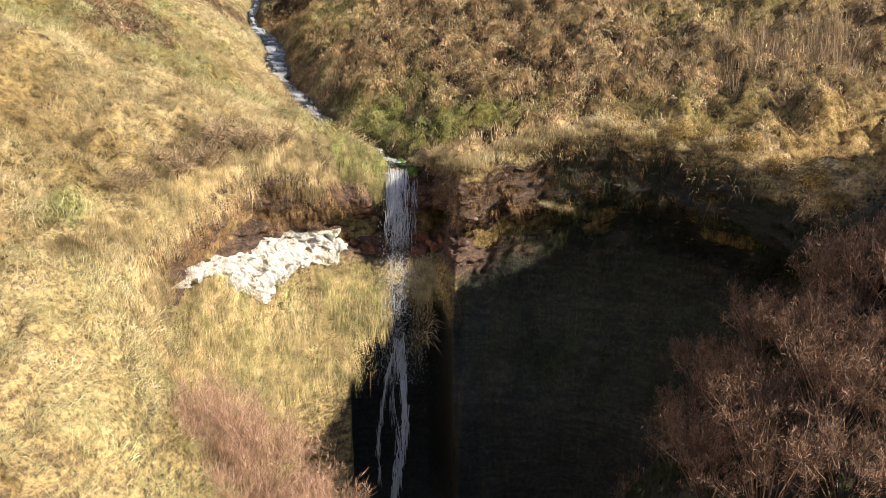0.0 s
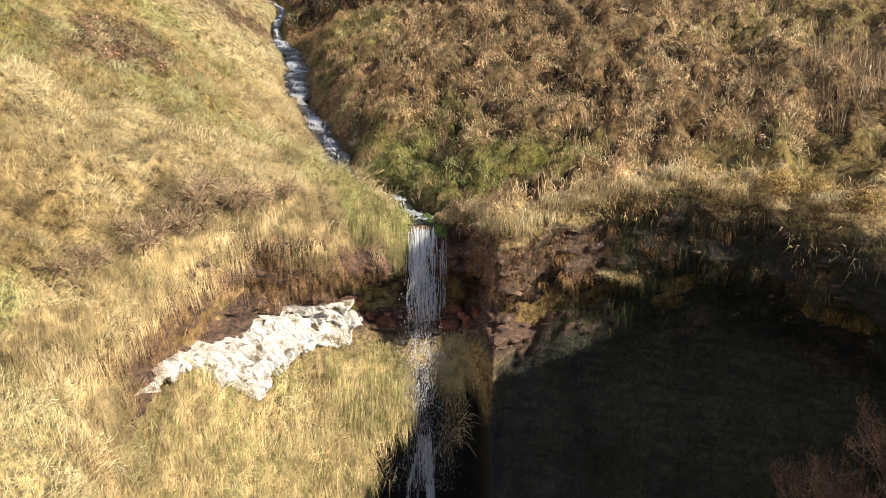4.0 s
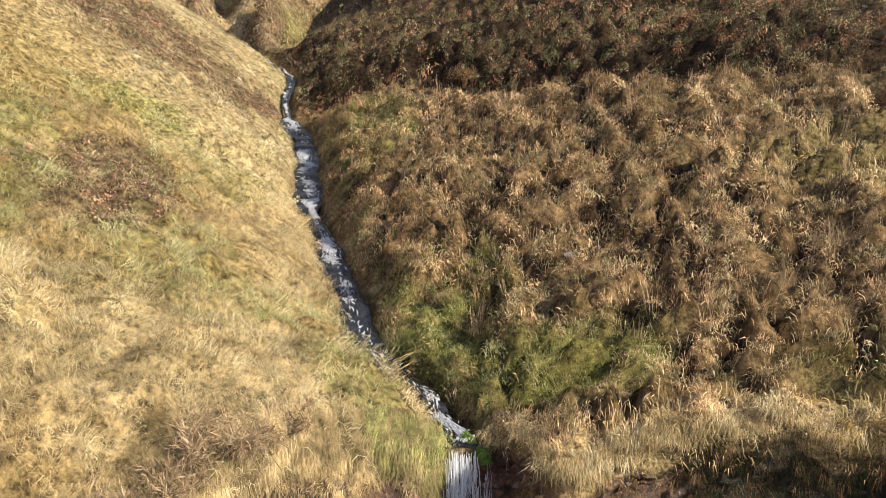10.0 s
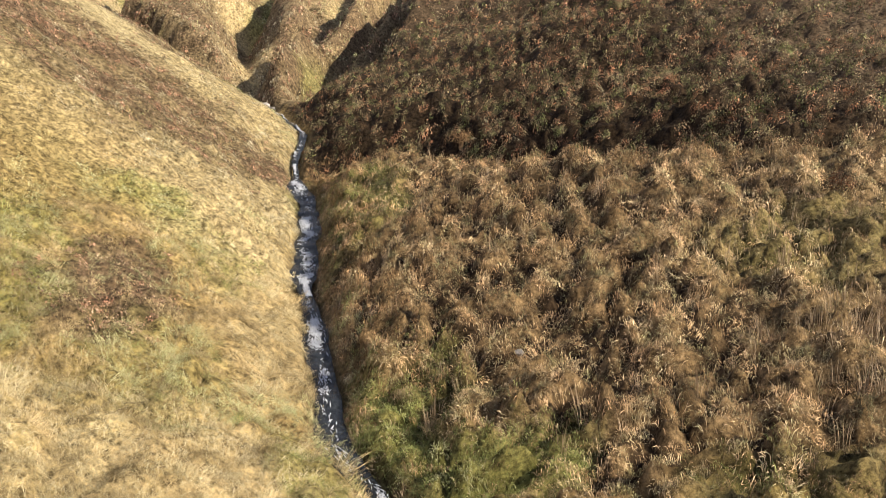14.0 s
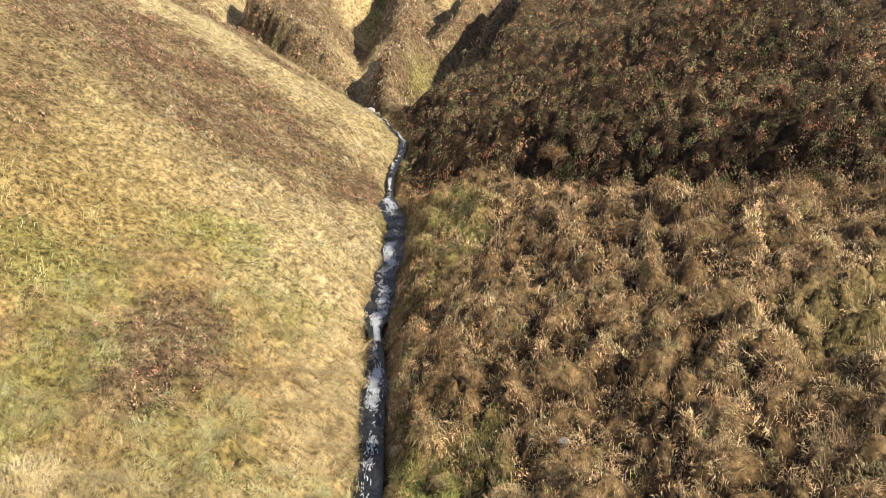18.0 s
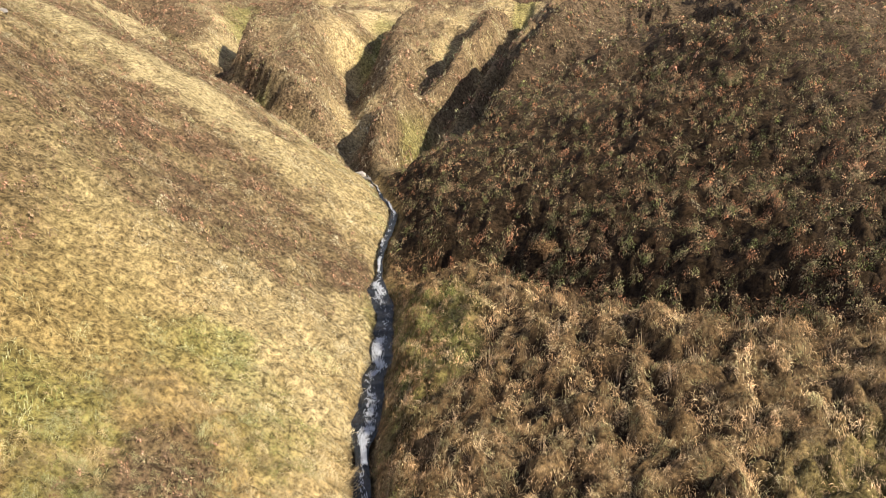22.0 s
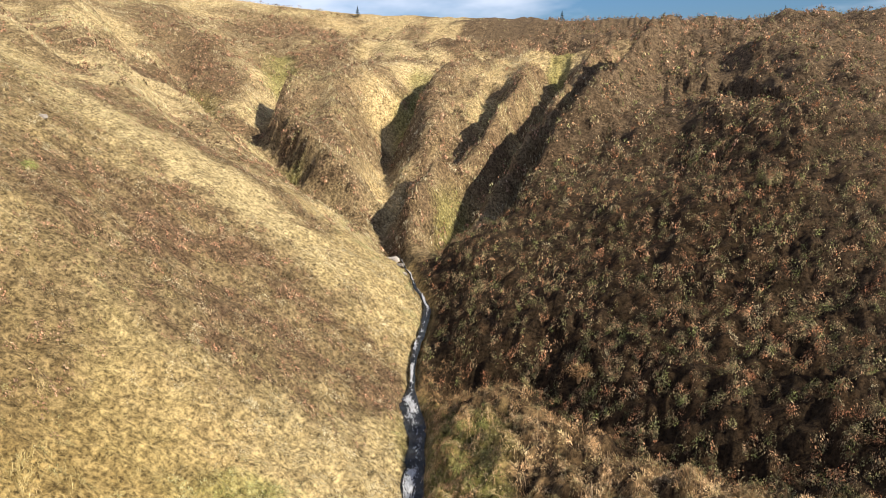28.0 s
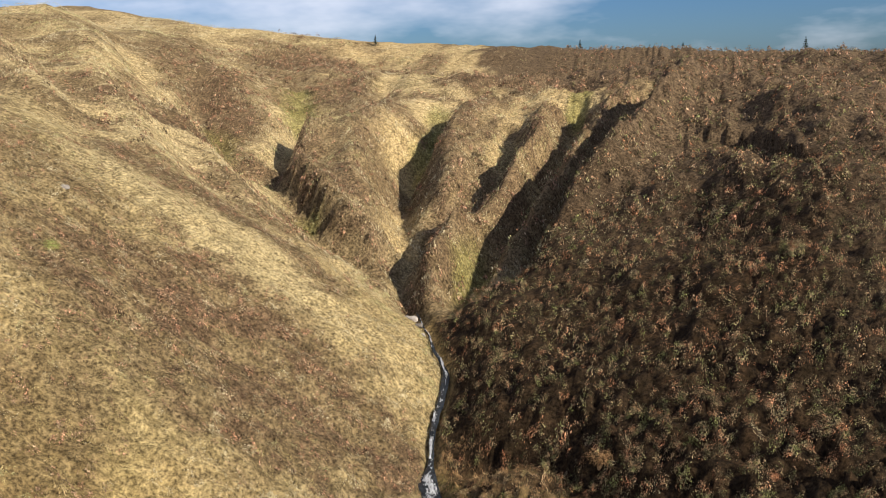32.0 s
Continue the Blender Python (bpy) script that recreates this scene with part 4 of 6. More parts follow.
def chunk(rng, sx, sy, sz, n=13):
    """A broken stone: the hull of a few scattered points."""
    bm = bmesh.new()
    p = rng.normal(0, 1, (n, 3))
    p = p / np.linalg.norm(p, axis=1, keepdims=True) * rng.uniform(0.8, 1.1, (n, 1)) * [sx, sy, sz]
    for q in p:
        bm.verts.new(q)
    hull = bmesh.ops.convex_hull(bm, input=bm.verts)
    bmesh.ops.delete(bm, geom=[g for g in hull["geom_interior"] if isinstance(g, bmesh.types.BMVert)], context="VERTS")
    return bm


def chunk_mesh(name, rng, sx, sy, sz, material, n=13):
    bm = chunk(rng, sx, sy, sz, n)
    me = bpy.data.meshes.new(name)
    bm.to_mesh(me)
    bm.free()
    me.materials.append(material)
    return me


# ---------------------------------------------------------------- stream and falls
def water_line(y):
    """Height of the stream's surface: small pools and steps."""
    u = y / 1.9 + 0.3 * np.sin(y * 0.7)
    f = u - np.floor(u)
    return stream_z(y) - 0.30 + 0.17 * smooth(1.5, 6, y) + 0.16 * (0.5 - f + smooth(0.8, 1.0, f))


def half_width(y):
    return (0.29 + 0.11 * bumps(y, 0 * y, 1.9, 73) + 0.13 * smooth(14, 20, y)) * (1 - 0.6 * smooth(29, 32, y)) * (1 - 0.6 * smooth(40, 46, y))


def build_stream():
    rng = np.random.default_rng(11)
    ys = np.concatenate([np.arange(-0.25, 40, 0.1), np.arange(40, 49, 0.2)])
    us = np.linspace(-1.25, 1.25, 13)
    U, Y = np.meshgrid(us, ys)
    yy = np.maximum(Y, 0)
    X = stream_x(yy) + U * half_width(yy)
    Z = water_line(yy) - 0.06 * np.clip(-Y / 0.25, 0, 1) + 0.025 * bumps(X * 6, Y * 6, 1.0, 61) - 0.03 * U**2
    top = new("stream", sheet("stream", X, Y, Z))
    top.data.materials.append(WATER)
    tagged(top, "narrow dark stream tumbling over small white steps", "stream", kind="structure")
    # foam: torn white flakes drawn out along the current, thick on the steps
    n = 20000
    y = rng.uniform(-0.2, 48, n)
    thick = 0.06 + 0.94 * smooth(-0.1, 0.55, bumps(y, 0 * y, 1.5, 75) + 0.5 * bumps(y, 0 * y, 0.6, 76) + 0.2 * smooth(11, 17, y) - 0.15)
    thick *= 0.45 + 0.55 * smooth(8, 14, y)
    thick *= (1 - 0.3 * smooth(13, 18, y)) * (1 - 0.6 * smooth(29, 32, y)) * (1 - 0.8 * smooth(41, 47, y))
    ok = rng.random(n) < thick
    y = y[ok]
    n = len(y)
    lane = 0.5 * bumps(y, 0 * y, 0.9, 74) + rng.normal(0, 0.3, n)
    x = stream_x(np.maximum(y, 0)) + np.clip(lane, -0.92, 0.92) * half_width(y)
    z = water_line(np.maximum(y, 0)) + 0.03 + rng.uniform(0, 0.03, n)
    ln, wd = rng.uniform(0.03, 0.15, n), rng.uniform(0.006, 0.02, n)
    tilt = (stream_x(np.maximum(y + 0.1, 0)) - stream_x(np.maximum(y - 0.1, 0))) / 0.2 + rng.normal(0, 0.35, n)
    dz = (water_line(np.maximum(y + 0.1, 0)) - water_line(np.maximum(y - 0.1, 0))) / 0.2
    d = np.stack([tilt, np.ones(n), np.clip(dz, -0.5, 3)], 1)
    d /= np.linalg.norm(d, axis=1, keepdims=True)
    w = np.stack([np.ones(n), -tilt, rng.normal(0, 0.4, n)], 1)
    w /= np.linalg.norm(w, axis=1, keepdims=True)
    c = np.stack([x, y, z], 1)
    v = np.stack([c - d * ln[:, None], c + w * wd[:, None], c + d * ln[:, None], c - w * wd[:, None], c + [0, 0, 0.02]], 1).reshape(-1, 3)
    k = np.arange(n)[:, None] * 5
    t = np.concatenate([k + [0, 1, 4], k + [1, 2, 4], k + [2, 3, 4], k + [3, 0, 4]])
    part("foam", raw_mesh("foam", v, t, FOAM), top, "torn white foam on the steps")
    return top


LIP_Y, LIP_Z, RUN = -0.30, -0.30, 1.4


def fall_at(x, drop):
    """Where water that left the lip at x is after a drop."""
    return LIP_Y - RUN * np.sqrt(2 * np.maximum(drop, 0) / 9.81)


def ribbon(rng, x0, d0, d1, wide, drift=0.0, wob=0.03, ahead=0.0):
    """A band of falling water from one drop to another."""
    n = max(5, int((d1 - d0) / 0.12))
    d = np.linspace(d0, d1, n)
    ph = rng.uniform(0, 6)
    x = x0 + drift * (d - d0) + wob * np.sin(d * rng.uniform(3, 7) + ph) + np.cumsum(rng.normal(0, 0.008, n))
    y = fall_at(x, d) - ahead + 0.02 * np.sin(d * 5 + ph)
    w = wide * (0.5 + 0.5 * np.abs(np.sin(d * rng.uniform(4, 9) + ph))) * np.minimum(1, (np.arange(n)[::-1] + 0.3) / 3)
    z = LIP_Z - d
    twist = rng.uniform(-0.6, 0.6)
    L = np.stack([x - w, y - twist * w, z], 1)
    R = np.stack([x + w, y + twist * w, z], 1)
    M = np.stack([x, y - 0.4 * w, z], 1)
    v = np.stack([L, M, R], 1).reshape(-1, 3)
    k = np.arange(n - 1)[:, None] * 3
    t = np.concatenate([k + [0, 1, 4], k + [0, 4, 3], k + [1, 2, 5], k + [1, 5, 4]])
    return v, t


def build_fall():
    rng = np.random.default_rng(12)
    fall = new("waterfall")
    fall.location = (0, 0, 0)
    tagged(fall, "slender waterfall breaking into white strands and drops", "waterfall")
    def streaks(n, lo, hi, longest, spread_x, wide, mid=0.0):
        out = []
        for _ in range(n):
            d0 = lo + (hi - lo) * rng.random() ** 1.3
            x = mid + (rng.choice((-0.66, -0.2, 0.3, 0.75)) + rng.normal(0, 0.17)) * spread_x * (1 + 0.12 * d0)
            out.append(ribbon(rng, x, d0, d0 + rng.uniform(0.12, longest), wide * rng.uniform(0.5, 1.4), 0.03 * x, 0.012, rng.normal(0, 0.03)))
        return out
    for k in range(14):
        tagged(part("water_veil", raw_mesh("water_veil", *merged(streaks(24, 0.0, 1.5, 0.6, 0.27, 0.006)), VEIL), fall), kind="stuff")
    for k in range(5):
        tagged(part("water_veil", raw_mesh("water_veil", *merged(streaks(26, 0.0, 0.9, 0.75, 0.11, 0.008, -0.06)), VEIL), fall), kind="stuff")
    for k in range(5):
        tagged(part("water_veil", raw_mesh("water_veil", *merged(streaks(9, 0.1, 1.3, 0.5, 0.07, 0.004, 0.42)), VEIL), fall), kind="stuff")
    for k in range(8):
        tagged(part("water_veil", raw_mesh("water_veil", *merged(streaks(20, 1.0, 4.2, 0.4, 0.16, 0.0045, 0.02)), VEIL), fall), kind="stuff")
    # the lower fall: two wisps that part and swing, each of many short streaks
    def wisp(n, d, x, wide, fine):
        out = []
        for _ in range(n):
            d0 = d[0] + (d[-1] - d[0]) * rng.random()
            x0 = float(np.interp(d0, d, x)) + rng.normal(0, 1) * wide * (0.7 + 0.3 * math.sin(d0 * 2.1))
            out.append(ribbon(rng, x0, d0, d0 + rng.uniform(0.15, 0.55), fine * rng.uniform(0.5, 1.6), rng.normal(-0.03, 0.05), 0.012, -0.05 + rng.normal(0, 0.03)))
        return merged(out)
    for k in range(10):
        tagged(part("lower_strand", raw_mesh("lower_strand", *wisp(56, (4.0, 5.2, 6.2, 7.4, 9.0), (0.10, 0.20, 0.24, 0.05, -0.16), 0.075, 0.011), VEIL), fall), "blue-white water in the shade", kind="stuff")
    for k in range(3):
        tagged(part("lower_strand", raw_mesh("lower_strand", *wisp(44, (4.1, 5.0, 6.4, 7.6), (0.02, -0.26, -0.42, -0.38), 0.025, 0.006), VEIL), fall), "blue-white water in the shade", kind="stuff")
    for k in range(3):
        tagged(part("lower_strand", raw_mesh("lower_strand", *wisp(22, (4.2, 5.6, 6.6), (0.0, -0.12, 0.14), 0.07, 0.005), VEIL), fall), "blue-white water in the shade", kind="stuff")
    # loose drops
    n = 3800
    d = 0.3 + 4.9 * rng.random(n) ** 0.85
    s = 0.18 + 0.07 * d
    x = rng.normal(0.03, 1, n) * s * 0.62
    y = fall_at(x, d) + rng.normal(0, 0.07, n)
    c = np.stack([x, y, LIP_Z - d], 1)
    hw, hh = rng.uniform(0.003, 0.008, n)[:, None], rng.uniform(0.006, 0.026, n)[:, None]
    o = lambda a, b, e: c + np.concatenate([a * hw, b * hw, e * hh], 1)
    v = np.stack([o(0, 0, 1), o(1, 0, 0), o(0, 1, 0), o(-1, 0, 0), o(0, -1, 0), o(0, 0, -1)], 1).reshape(-1, 3)
    k = np.arange(n)[:, None] * 6
    t = np.concatenate([k + f for f in ([0, 1, 2], [0, 2, 3], [0, 3, 4], [0, 4, 1], [5, 2, 1], [5, 3, 2], [5, 4, 3], [5, 1, 4])])
    tagged(part("spray", raw_mesh("spray", v, t, FOAM), fall), "loose white drops", kind="stuff")
    return fall


build_stream()
build_fall()

# ---------------------------------------------------------------- rocks
def build_rocks():
    rng = np.random.default_rng(31)
    # loose stones and ledges in the cliff beside the fall
    shapes = [chunk_mesh("rock", rng, rng.uniform(0.10, 0.22), rng.uniform(0.08, 0.14), rng.uniform(0.03, 0.07), EARTH_ROCK) for _ in range(9)]
    n = 0
    while n < 300:
        a, v = rng.uniform(0.3, 2.05) if n % 3 else rng.uniform(0.95, 1.5), rng.uniform(0.19, 0.56)
        x, y, z, rel, face, q = (float(k) for k in bowl_wall(np.array(a), np.array(v)))
        if not -2.6 < rel < -0.35 or 1.6 < a < 1.8 or a > 1.78 and rel > -1.5:
            continue
        ob = part("rock", shapes[n % 9], cliff)
        s = rng.uniform(0.35, 1.0)
        ob.matrix_basis = pose(x + 0.05 * math.cos(a), y + 0.05 * math.sin(a), z, rng.uniform(-30, 15), rng.uniform(-5, 30), math.degrees(a) + 90 + rng.uniform(-30, 30)) @ Matrix.Diagonal((s, s, s, 1))
        n += 1
    # rust-red blocks under the lip
    red = new("red_rock")
    x, y, z, *_ = (float(k) for k in bowl_wall(np.array(1.93), np.array(0.55)))
    red.location = (x, y, z)
    tagged(red, "rust-red wet rocks in the undercut beside the fall", "rock")
    for k in range(9):
        a = (1.97, 1.93, 1.89, 1.60, 1.57, 1.53, 1.50, 1.85, 1.62)[k]
        x2, y2, z2, *_ = (float(q) for q in bowl_wall(np.array(a), np.array(0.51 + 0.02 * (k % 3))))
        ob = part("rock", chunk_mesh("rock", rng, rng.uniform(0.13, 0.22), 0.14, rng.uniform(0.12, 0.24), RED_ROCK, 16), red)
        ob.location = (x2 - x, y2 - y, z2 - z + 0.05)
    # the white outcrop: a rough face that tapers to a foot
    white = new("white_rock_outcrop")
    tagged(white, "crumbling white rock outcrop under a grassy ledge", "rock")
    S, T = np.meshgrid(np.linspace(0, 1, 230), np.linspace(0, 1, 80))
    ang = 2.98 - S * (2.98 - 1.95)
    top = np.interp(S, [0, 0.1, 0.3, 0.5, 0.7, 0.85, 1], [-1.65, -1.75, -2.0, -2.12, -2.05, -2.0, -1.95])
    low = np.interp(S, [0, 0.1, 0.25, 0.38, 0.46, 0.55, 0.72, 0.9, 1], [-1.75, -1.95, -2.25, -2.7, -3.05, -2.85, -2.72, -2.65, -2.4])
    edge = 0.10 * bumps(S * 20, T * 0, 1.0, 81)
    rel = top + (low - top) * T + edge * (T - 0.2)
    grid = np.linspace(0.0, 0.8, 400)
    cz = np.interp(grid, np.linspace(0, 1, len(CLIFF_Z)), CLIFF_Z)
    v = np.interp(-rel, -cz, grid)
    x, y, z, *_ = bowl_wall(ang, v)
    bump = 0.07 * np.abs(bumps(S * 17 + rel, rel * 3, 1.0, 82)) + 0.05 * np.abs(bumps(S * 40 + rel * 3, rel * 9, 1.0, 83)) + 0.08 * np.abs(bumps(S * 90 + 4 * rel, rel * 20, 1.0, 84)) + 0.06 * np.abs(bumps(S * 150, rel * 34, 1.0, 86)) - 0.02
    rim = np.minimum.reduce([S * 14, (1 - S) * 14, T * 7, (1 - T) * 7]).clip(0, 1)
    push = (0.06 + bump) * rim - 0.12 * (1 - rim)
    x, y = x - push * np.cos(ang), y - push * np.sin(ang)
    me = sheet("rock_face", x[::-1], y[::-1], (z + 0.05 * bumps(S * 25, T * 12, 1.0, 85))[::-1])
    me.polygons.foreach_set("use_smooth", np.zeros(len(me.polygons), bool))
    me.materials.append(WHITE_ROCK)
    part("rock_face", me, white)
    for k in range(16):
        i, j = rng.integers(8, 72), rng.integers(10, 218)
        ob = part("rock", chunk_mesh("rock", rng, rng.uniform(0.06, 0.16), 0.08, rng.uniform(0.06, 0.14), WHITE_ROCK, 14), white)
        ob.location = (x[i, j], y[i, j], z[i, j])
    # boulders by the stream and on the slope
    for bx, by, s, m in ((-31.4, 34.3, 0.3, GREY_ROCK), (-13.0, 46.2, 0.34, GREY_ROCK), (-12.4, 45.2, 0.24, GREY_ROCK), (-13.6, 47.0, 0.4, GREY_ROCK),
                         (-14.3, 47.6, 0.3, GREY_ROCK), (2.6, 5.6, 0.16, GREY_ROCK), (-0.55, 1.1, 0.16, EARTH_ROCK), (-2.1, 5.4, 0.17, EARTH_ROCK), (-5.2, 17.2, 0.2, EARTH_ROCK)):
        ob = new("boulder", chunk_mesh("boulder", rng, s * 1.2, s, s * 0.7, m, 22))
        ob.location = (bx, by, float(surface(bx, by)) + s * 0.3)
        tagged(ob, "pale weathered boulder in the grass" if bx < -30 else "small rounded boulder beside the stream", "boulder", "boulders")


build_rocks()


# ---------------------------------------------------------------- shrubs
def stem(p, q, r0, r1):
    """A tapering three-sided stick from p to q."""
    p, q = np.array(p, float), np.array(q, float)
    d = q - p
    u = np.cross(d, (0.3, 0.5, 0.8))
    u /= np.linalg.norm(u)
    w = np.cross(d, u)
    w /= np.linalg.norm(w)
    v = [e + r * (math.cos(a) * u + math.sin(a) * w) for e, r in ((p, r0), (q, r1)) for a in (0, 2.1, 4.2)]
    return np.array(v), np.array([(0, 1, 4), (0, 4, 3), (1, 2, 5), (1, 5, 4), (2, 0, 3), (2, 3, 5)])


def shrub(name, rng, wide, tall, stems, twigs, material, label, category, group, up=0.6, size=0.16, thin=0.006):
    """A bare bush: forked stems, and a haze of fine twigs at their ends."""
    root = new(name)
    tagged(root, label, category, group)
    wood, ends = [], []
    for _ in range(stems):
        a, o = rng.uniform(0, 2 * math.pi), rng.random() ** 0.6
        tip = np.array([wide * o * math.cos(a), wide * o * math.sin(a), tall * rng.uniform(0.65, 0.95) * math.sqrt(1 - 0.5 * o * o)])
        base = tip * [0.12, 0.12, 0] + [0, 0, -0.2]
        knee = base + (tip - base) * 0.5 + rng.normal(0, 0.06, 3) + [0, 0, 0.1 * tall]
        wood += [stem(base, knee, thin * 3.2, thin * 2), stem(knee, tip, thin * 2, thin)]
        for _ in range(5):
            s = rng.uniform(0.3, 1)
            b = knee + (tip - knee) * s
            e = b + (rng.normal(0, 0.24, 3) + [0, 0, up * 0.35]) * [wide, wide, tall] * 0.55
            wood.append(stem(b, e, thin * 1.1, thin * 0.5))
            ends += [(b, e)]
    part("stem_fan", raw_mesh("stem_fan", *merged(wood), material), root)
    E = np.array(ends)
    i = rng.integers(0, len(E), twigs)
    s = rng.uniform(0.2, 1.1, twigs)[:, None]
    c = E[i, 0] * (1 - s) + E[i, 1] * s + rng.normal(0, 0.05, (twigs, 3))
    d = rng.normal(0, 0.55, (twigs, 3)) + [0, 0, up] + (E[i, 1] - E[i, 0]) * 0.8
    d /= np.linalg.norm(d, axis=1, keepdims=True)
    w = np.cross(d, rng.normal(0, 1, (twigs, 3)))
    w /= np.linalg.norm(w, axis=1, keepdims=True)
    ln, wd = (size * rng.uniform(0.6, 1.6, twigs))[:, None], (thin * rng.uniform(0.6, 1.3, twigs))[:, None]
    m = c + d * ln * 0.45
    v = np.stack([c, m - w * wd, m + w * wd, c + d * ln], 1).reshape(-1, 3)
    k = np.arange(twigs)[:, None] * 4
    part("twig_crown", raw_mesh("twig_crown", v, np.concatenate([k + [0, 2, 1], k + [1, 2, 3]]), material), root)
    return root


def set_on_ground(ob, x, y, turn, s, sink=0.1):
    ob.matrix_basis = pose(x, y, float(surface(x, y)) - sink, 0, 0, turn) @ Matrix.Diagonal((s, s, s, 1))


def build_shrubs():
    rng = np.random.default_rng(41)
    first = [shrub("bare_shrub", rng, 1.25, 1.9, 34, 5200, BRUSH, "leafless brown shrub with dense upright twigs on the bank", "shrub", "bare shrubs on the bank", 0.5, 0.12) for _ in range(3)]
    spots = [(5.9, -6.2), (5.6, -5.3), (6.5, -5.4), (7.1, -6.4), (7.7, -7.1), (8.3, -7.3), (9.0, -7.0), (6.3, -7.4), (7.0, -8.0), (7.8, -8.5), (8.7, -8.4), (5.3, -7.4), (6.0, -8.7),
             (6.8, -9.4), (7.6, -9.8), (5.2, -8.8), (5.6, -10.0), (6.5, -10.6), (8.7, -9.6), (9.7, -8.2), (9.9, -6.6)]
    for n, (x, y) in enumerate(spots):
        ob = first[n] if n < 3 else copy_thing(first[n % 3], Matrix())
        set_on_ground(ob, x, y, rng.uniform(0, 360), rng.uniform(0.66, 0.95), 0.25)
    will = [shrub("willow_bush", rng, 0.95, 1.45, 46, 7500, TWIG, "rounded russet willow bush without leaves below the fall", "shrub", "willow bushes", 0.7, 0.15, 0.0026) for _ in range(2)]
    for n, (x, y, s) in enumerate([(-2.6, -6.9, 1.5), (-1.7, -6.7, 1.45), (-3.4, -7.3, 1.2), (-2.1, -7.8, 1.2)]):
        ob = will[n] if n < 2 else copy_thing(will[n % 2], Matrix())
        set_on_ground(ob, x, y, rng.uniform(0, 360), s, 0.2)
    dead = [shrub("dead_bush", rng, 0.7, 0.55, 18, 1300, GREY_TWIG, "tangled grey dead bush hanging over the ledge", "shrub", "dead bushes on the ledge", 0.1, 0.2) for _ in range(2)]
    for n, (x, y, s) in enumerate([(-4.7, -3.3, 1.1), (-3.8, -1.9, 1.15), (-5.3, -4.2, 0.9), (-2.9, -1.1, 0.9), (-4.2, -2.6, 1.0)]):
        ob = dead[n] if n < 2 else copy_thing(dead[n % 2], Matrix())
        set_on_ground(ob, x, y, rng.uniform(0, 360), s, 0.15)


build_shrubs()


